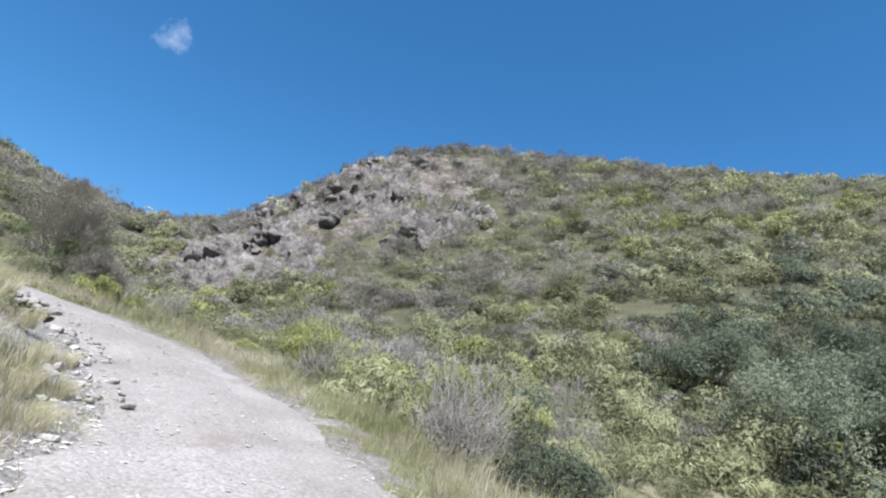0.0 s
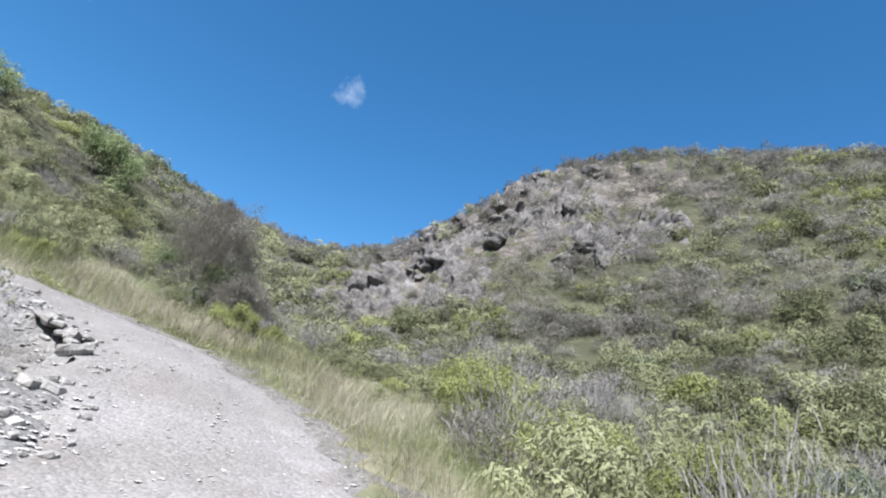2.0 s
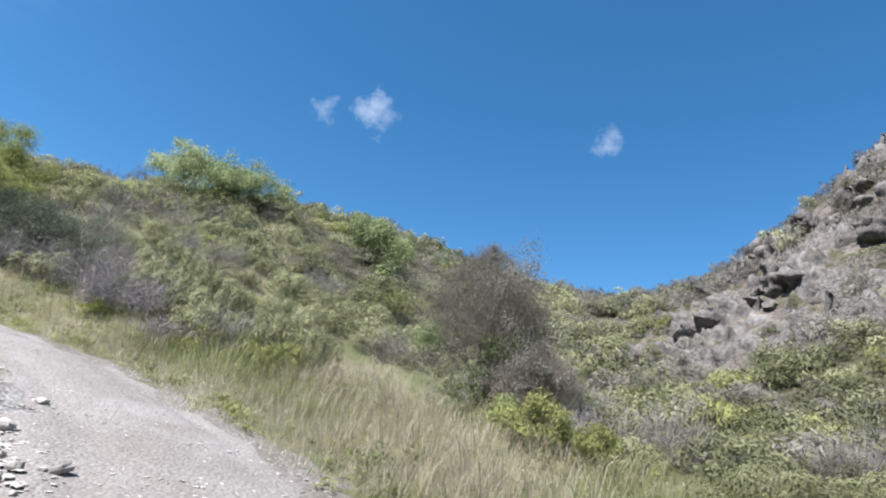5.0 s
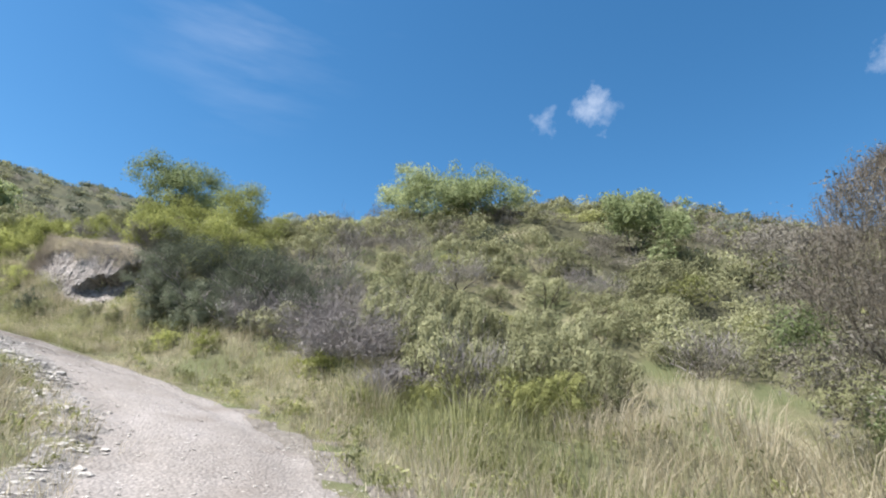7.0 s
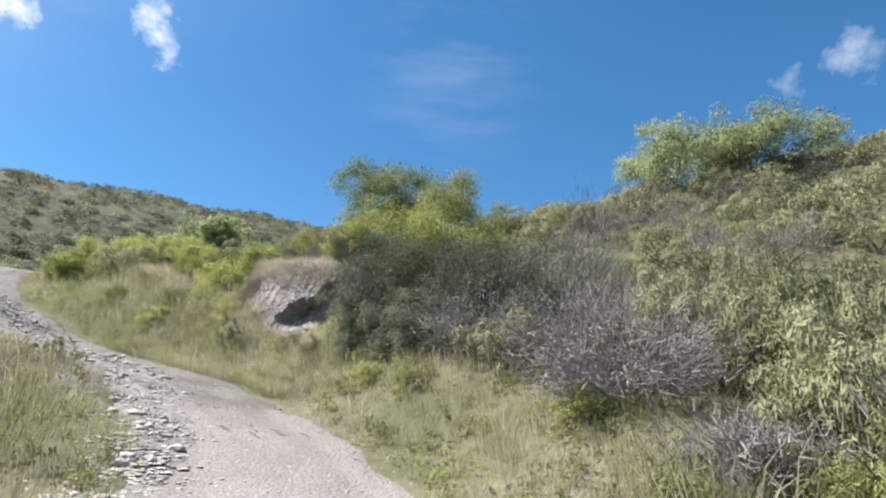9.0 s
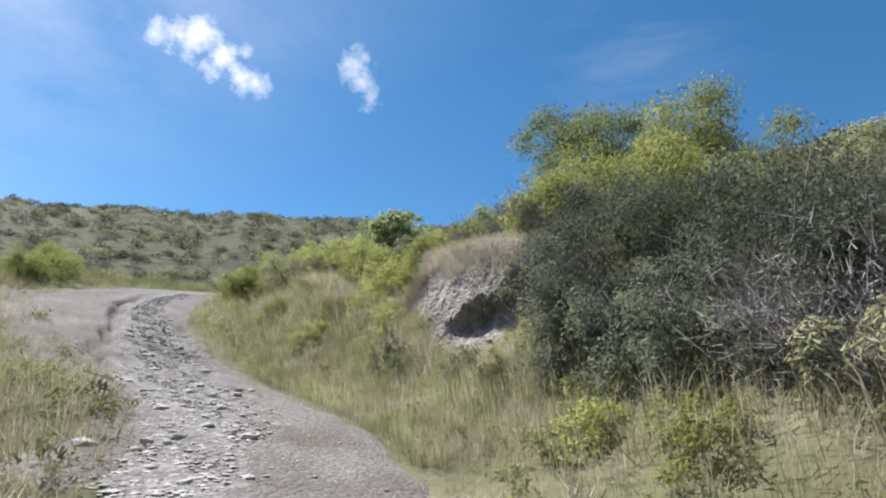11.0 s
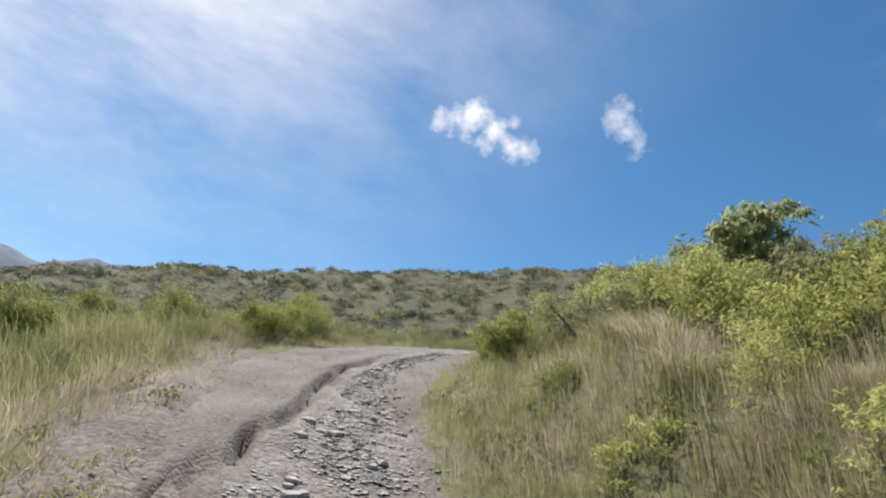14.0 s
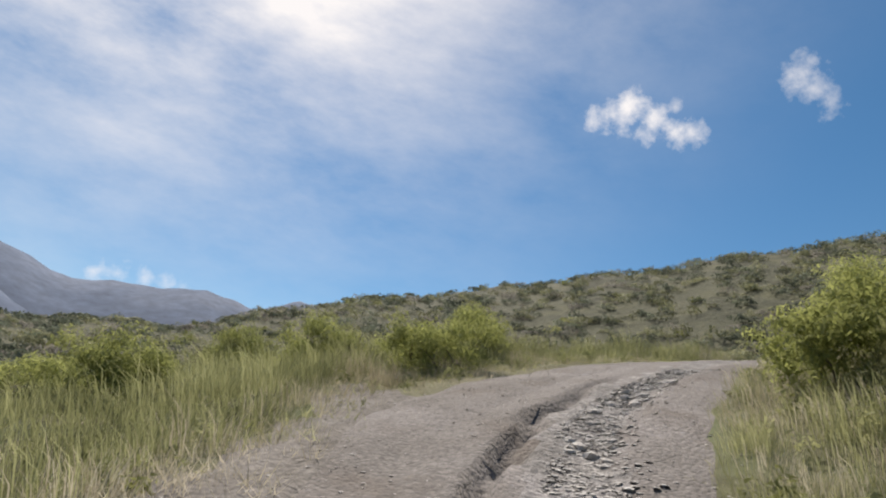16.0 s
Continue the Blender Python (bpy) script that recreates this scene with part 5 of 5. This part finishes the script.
def twiggy(name, x, y, height, radius, label, seed, twigs=900, leaves=0, group=""):
    """A half-dead shrub: many thin grey twigs fanning out, some with leaves."""
    rng = np.random.RandomState(seed)
    z = float(stand_z(np.array([x]), np.array([y]))[0])
    root = thing(name, x, y, z - 0.05, label, "shrub", group)
    verts, faces, tips = [], [], []
    for i in range(7):
        a = 6.28 * i / 7 + rng.uniform(-0.4, 0.4)
        way = np.array([math.cos(a) * radius / height, math.sin(a) * radius / height, 0.9])
        limb(rng, (0.12 * math.cos(a), 0.12 * math.sin(a), 0), way / np.linalg.norm(way), height * 0.75, 0.03 * height ** 0.6, verts, faces, 2, tips)
    whole = fitted(np.array(verts + tips), radius * 0.85, height * 0.85)
    verts, tips = whole[:len(verts)], whole[len(verts):]
    part("stem", mesh_of("stem", verts, np.array(faces), twig_grey, True), root)
    base = tips[rng.randint(len(tips), size=twigs)] + rng.normal(0, 0.2 * radius, (twigs, 3))
    base[:, 2] = np.abs(base[:, 2])
    d = base / np.linalg.norm(base, axis=1)[:, None] * np.array([1, 1, 0.8]) + rng.normal(0, 0.75, (twigs, 3)) + np.array([0, 0, 0.2])
    d /= np.linalg.norm(d, axis=1)[:, None]
    u = np.cross(d, rng.normal(size=(twigs, 3)))
    u /= np.linalg.norm(u, axis=1)[:, None]
    ln, w = rng.uniform(0.12, 0.36, twigs)[:, None] * (0.5 + 0.25 * radius), rng.uniform(0.004, 0.008, twigs)[:, None]
    m = np.cross(d, u)
    v = np.stack([base + u * w, base - u * 0.5 * w + m * w * 0.9, base - u * 0.5 * w - m * w * 0.9, base + d * ln], 1).reshape(-1, 3)
    n = np.arange(twigs)[:, None] * 4
    f = np.concatenate([n + np.array([[0, 1, 3]]), n + np.array([[1, 2, 3]]), n + np.array([[2, 0, 3]])])
    part("twig", mesh_of("twig", v, f, twig_grey), root, "tangle of dead grey twigs")
    if leaves:
        v, f = leaves_on(rng, tips, np.full(len(tips), 0.3 * radius), leaves, 0.07, 0.9, 0.1)
        part("foliage", mesh_of("foliage", v, f, greyish), root)
    return root


def twigs_on(rng, base, centre, length, thick):
    """Thin straight twigs that fan out from a centre: corners and faces."""
    n = len(base)
    d = base - centre
    d = d / np.linalg.norm(d, axis=1)[:, None] + rng.normal(0, 0.4, (n, 3)) + np.array([0, 0, 0.4])
    d /= np.linalg.norm(d, axis=1)[:, None]
    u = np.cross(d, rng.normal(size=(n, 3)))
    u *= thick / np.linalg.norm(u, axis=1)[:, None]
    v = np.stack([base + u, base - u, base + d * rng.uniform(0.5, 1.2, n)[:, None] * length], 1)
    return v.reshape(-1, 3), np.arange(3 * n).reshape(-1, 3)


def hazy_shrub(x, y, height, radius, seed):
    """A tall shrub of many upright stems that ends in a haze of twigs and tiny leaves."""
    rng = np.random.RandomState(seed)
    root = tree("grey_shrub", x, y, height, radius, greyish, HAZY, "shrub", 26000, 0.042, seed, 7, "grey shrubs above the grass", 0.03, 140)
    n = 8500
    a, t = rng.uniform(0, 6.28, n), rng.uniform(0.4, 1.0, n)
    q = radius * np.sqrt(rng.uniform(0, 1, n)) * np.sin(np.clip(t * 0.9 + 0.12, 0, 1) * math.pi) ** 0.45 * 0.9
    base = np.stack([np.cos(a) * q, np.sin(a) * q, t * height * 0.9], 1)
    part("twig", mesh_of("twig", *twigs_on(rng, base, np.array([0, 0, -0.3 * height]), 0.38, 0.0045), haze_brown), root, "haze of fine brown twigs")
    c = np.stack([np.cos(a[:9]) * q[:9], np.sin(a[:9]) * q[:9], rng.uniform(0.08, 0.45, 9) * height], 1)
    part("foliage", mesh_of("foliage", *leaves_on(rng, c, rng.uniform(0.2, 0.4, 9) * radius, 8000, 0.05, 0.7, 0.3), fresh), root, "green leafy lower branches")


plant_bushes()
GREEN_TREE = "small leafy green tree standing above the scrub"
for i, (x, y, h, r, n) in enumerate(((-33.3, 9.7, 3.5, 2.2, 30000), (-34.8, 22.6, 2.9, 2.3, 12000), (-36.8, 19.9, 2.8, 2.5, 12000), (-29.5, 27.6, 3.0, 2.0, 6500), (-39.2, -1.0, 3.0, 1.9, 8000), (-35.2, 2.1, 2.1, 0.95, 4000))):
    tree("green_tree", x, y, h, r, fresh, GREEN_TREE, "tree", n, 0.115 * (8000 / max(n, 8000)) ** 0.5, 1 + i, 4, "green trees")
DARK = "dense dark evergreen shrub overhanging the track verge"
for i, (x, y, h, r) in enumerate(((-27.4, 11.2, 1.8, 1.4), (-28.3, 10.3, 1.6, 1.0), (-26.8, 12.9, 2.3, 1.4), (-26.2, 14.0, 2.0, 1.4), (-27.0, 10.7, 1.0, 0.9), (-26.5, 11.8, 1.1, 1.0), (-26.0, 12.9, 1.1, 0.9))):
    shrub = tree("dark_shrub", x, y, h, r, deep, DARK, "shrub", int(15000 * r), 0.036, 11 + i, 5, "dark shrubs on the bank", 0.0)
    rng = np.random.RandomState(510 + i)
    for _ in range(8):
        a = rng.uniform(-0.9, 0.9) - 0.7
        twig_v, twig_f = [], []
        limb(rng, (0.55 * r * math.cos(a), 0.55 * r * math.sin(a), rng.uniform(0.1, 0.5) * h), np.array([math.cos(a), math.sin(a), 0.25]) / 1.03, 0.55 * r, 0.014, twig_v, twig_f, 1, [])
        part("dead_branch", mesh_of("dead_branch", np.array(twig_v), np.array(twig_f), twig_grey, True), shrub, "bare pale dead branch")
for i, (x, y, h, r) in enumerate(((10.3, 16.2, 3.0, 2.3), (13.6, 17.6, 3.4, 2.4), (12.4, 14.8, 2.8, 2.0), (10.4, 21.6, 2.6, 2.0), (14.5, 21.5, 3.0, 2.2))):
    tree("dark_shrub", x, y, h, r, deep, "dense dark evergreen shrub in the gully", "shrub", 12500, 0.075, 16 + i, 4, "dark shrubs in the gully", 0.08)
BANK_SHRUBS = ((-28.8, 11.4, 2.35, 1.25, 20), (-29.5, 9.7, 1.5, 1, 21), (-30.4, 7.6, 1.3, 1, 22), (-31.2, 9.3, 1.9, 1.3, 23), (-30.8, 12.2, 2.8, 1.5, 24),
    (-31.2, 6, 1.1, 0.9, 25), (-31.9, 4.3, 0.9, 0.8, 26), (-33, -2.2, 1.2, 0.8, 27), (-33.4, 2.2, 1.2, 1, 28), (-34.3, 0.4, 1.3, 1.1, 29),
    (-32.9, 3.6, 1.1, 0.9, 30), (-35.2, -1.4, 1.3, 1.1, 31), (-36, -3.9, 1.8, 1.3, 36), (-33.6, 4.4, 1.6, 1.2, 37))
VERGE_SHRUBS = ((0.6, 13.8, 1.5, 1.1, 32), (-1.5, 14.7, 1.3, 1.1, 33), (2.2, 14.4, 1.1, 0.9, 34), (-3.6, 17.2, 1.6, 1.2, 35), (-12.3, 20.4, 1, 0.8, 38),
    (-11.2, 21, 0.8, 0.7, 39))
MEADOW_SHRUBS = ((-24, -9.5, 1.4, 1.2, 41), (-27.5, -12, 1.5, 1.3, 42), (-20.5, -8, 1.2, 1.1, 43), (-30, -9, 1.3, 1.2, 44), (-22, -12.2, 1.4, 1.2, 45),
    (-18.4, -10.4, 1.3, 1.1, 46), (-25.6, -14.6, 1.5, 1.3, 47), (-31.6, -11.6, 1.4, 1.2, 48))
for places, material, label in ((BANK_SHRUBS, broom, "bright yellow-green leafy shrub on the bank"), (VERGE_SHRUBS, lime, "muted yellow-green leafy shrub below the track verge"), (MEADOW_SHRUBS, broom, "yellow-green leafy shrub standing in the tall grass")):
    for x, y, h, r, seed in places:
        tree("yellow_green_shrub", x, y, h, r, material, label, "shrub", int(9500 * r), 0.045, seed, 4, "yellow-green shrubs", 0.08)
HAZY = "tall fine-twigged grey-brown shrub above the dry grass"
for i, (x, y, h, r) in enumerate(((-15.5, 22.3, 4.9, 1.75), (-13.9, 22.6, 2.3, 1.2))):
    hazy_shrub(x, y, h, r, 41 + i)
for i, (x, y, h, r) in enumerate(((-23.2, 15.6, 1.15, 1.2), (-22.3, 15.2, 0.95, 1.0), (-24.3, 14.6, 1.2, 1.2), (-25.3, 13.4, 1.1, 1.0), (-20.7, 16.0, 0.7, 0.6), (-30.1, 8.6, 0.7, 0.7), (-30.9, 7.3, 0.6, 0.65), (-29.6, 9.4, 0.8, 0.8))):
    twiggy("dead_scrub", x, y, h, r, "dead grey scrub with bare tangled twigs", 50 + i, 3600, 0, "dead scrub on the bank")

def tussock(x, y, height, seed):
    """A tussock: a dense fountain of fine arching blades, dead straw at its skirt."""
    rng = np.random.RandomState(seed)
    root = thing("grass_tussock", x, y, float(stand_z(np.array([x]), np.array([y]))[0]) - 0.03, "arching tussock of brownish grass beside the track", "tussock", "tussocks", rng.uniform(0, 360))
    for name, material, count, bend, lift in (("foliage", meadow, 150, 0.8, 1.0), ("skirt", straw, 330, 1.0, 0.9)):
        v, f = tuft_shape(rng, count, 0.55, 0.006, bend)
        part(name, mesh_of(name, v * np.array([height, height, height * lift]), f, material), root)


for i, (x, y, h) in enumerate(((-31.6, 2.6, 0.75), (-31.9, 1.7, 0.65), (-30.9, 3.4, 0.6))):
    tussock(x, y, h, 300 + i)
for i, (along, offset, h) in enumerate(((18.6, 0.5, 0.4), (19.4, 0.9, 0.5), (20.2, 0.4, 0.42), (21.0, 0.8, 0.5), (21.6, 0.45, 0.36), (22.4, 0.9, 0.5), (23.2, 0.5, 0.38), (24.0, 1.0, 0.45), (25.0, 1.3, 0.5), (26.2, 1.5, 0.5), (28.6, 1.5, 0.45), (30.6, 1.1, 0.5), (31.8, 0.9, 0.42), (33.2, 0.8, 0.5), (34.6, 0.7, 0.45), (36.2, 0.9, 0.5))):
    k = int(np.searchsorted(ALONG, along))
    side = -(left_half(k) + offset)
    tussock(LINE[k, 0] + RIGHT[k, 0] * side, LINE[k, 1] + RIGHT[k, 1] * side, h, 340 + i)
WEED = "small leafy weed growing in the verge grass"
for i, (x, y, h, r, m) in enumerate(((-29.5, 5.9, 0.7, 0.4, broom), (-28.4, 6.9, 0.75, 0.35, deep), (-28.2, 7.3, 0.5, 0.3, olive), (-30.6, 4.6, 0.6, 0.45, broom), (-27.5, 8.7, 0.6, 0.35, olive), (-24.9, 12.0, 0.6, 0.4, broom), (-25.6, 11.0, 0.5, 0.35, broom),
                                     (-22.0, 14.6, 0.5, 0.4, broom), (-29.9, 3.6, 0.5, 0.4, broom), (-30.9, 1.4, 0.55, 0.45, broom), (-27.0, 9.4, 0.55, 0.3, olive), (-20.3, 15.2, 0.45, 0.35, meadow))):
    tree("leafy_weed", x, y, h, r, m, WEED, "weed", 1400, 0.035, 400 + i, 4, "weeds in the verge", 0.0)


def bramble_cane(x, y, turn, span, rise, seed):
    """A single arching cane that roots at one end and touches the grass at the other."""
    rng = np.random.RandomState(seed)
    root = thing("bramble_cane", x, y, float(stand_z(np.array([x]), np.array([y]))[0]) - 0.03, "pale arching bramble cane over the verge grass", "bramble", "bramble canes", turn)
    n = 22
    u = np.linspace(0, 1, n)
    c = np.stack([u * span, 0.06 * np.sin(u * 7), rise * np.sin(u ** 0.8 * math.pi) * (1 - 0.15 * u)], 1)
    verts, faces = [], []
    for i in range(n):
        r = 0.008 * (1 - 0.6 * u[i])
        verts += [c[i] + r * np.array([0.3 * math.cos(k * 1.571), math.sin(k * 1.571), math.cos(k * 1.571)]) for k in range(4)]
        if i:
            faces += [(4 * i - 4 + k, 4 * i - 4 + (k + 1) % 4, 4 * i + (k + 1) % 4, 4 * i + k) for k in range(4)]
    part("cane", mesh_of("cane", np.array(verts), np.array(faces), twig_grey, True), root)


bramble_cane(-26.7, 10.7, 62, 1.5, 0.62, 601)
bramble_cane(-26.3, 11.4, 40, 1.2, 0.5, 602)
bramble_cane(-25.9, 12.3, 75, 1.1, 0.55, 603)
bramble_cane(-27.6, 9.6, 50, 0.9, 0.45, 604)
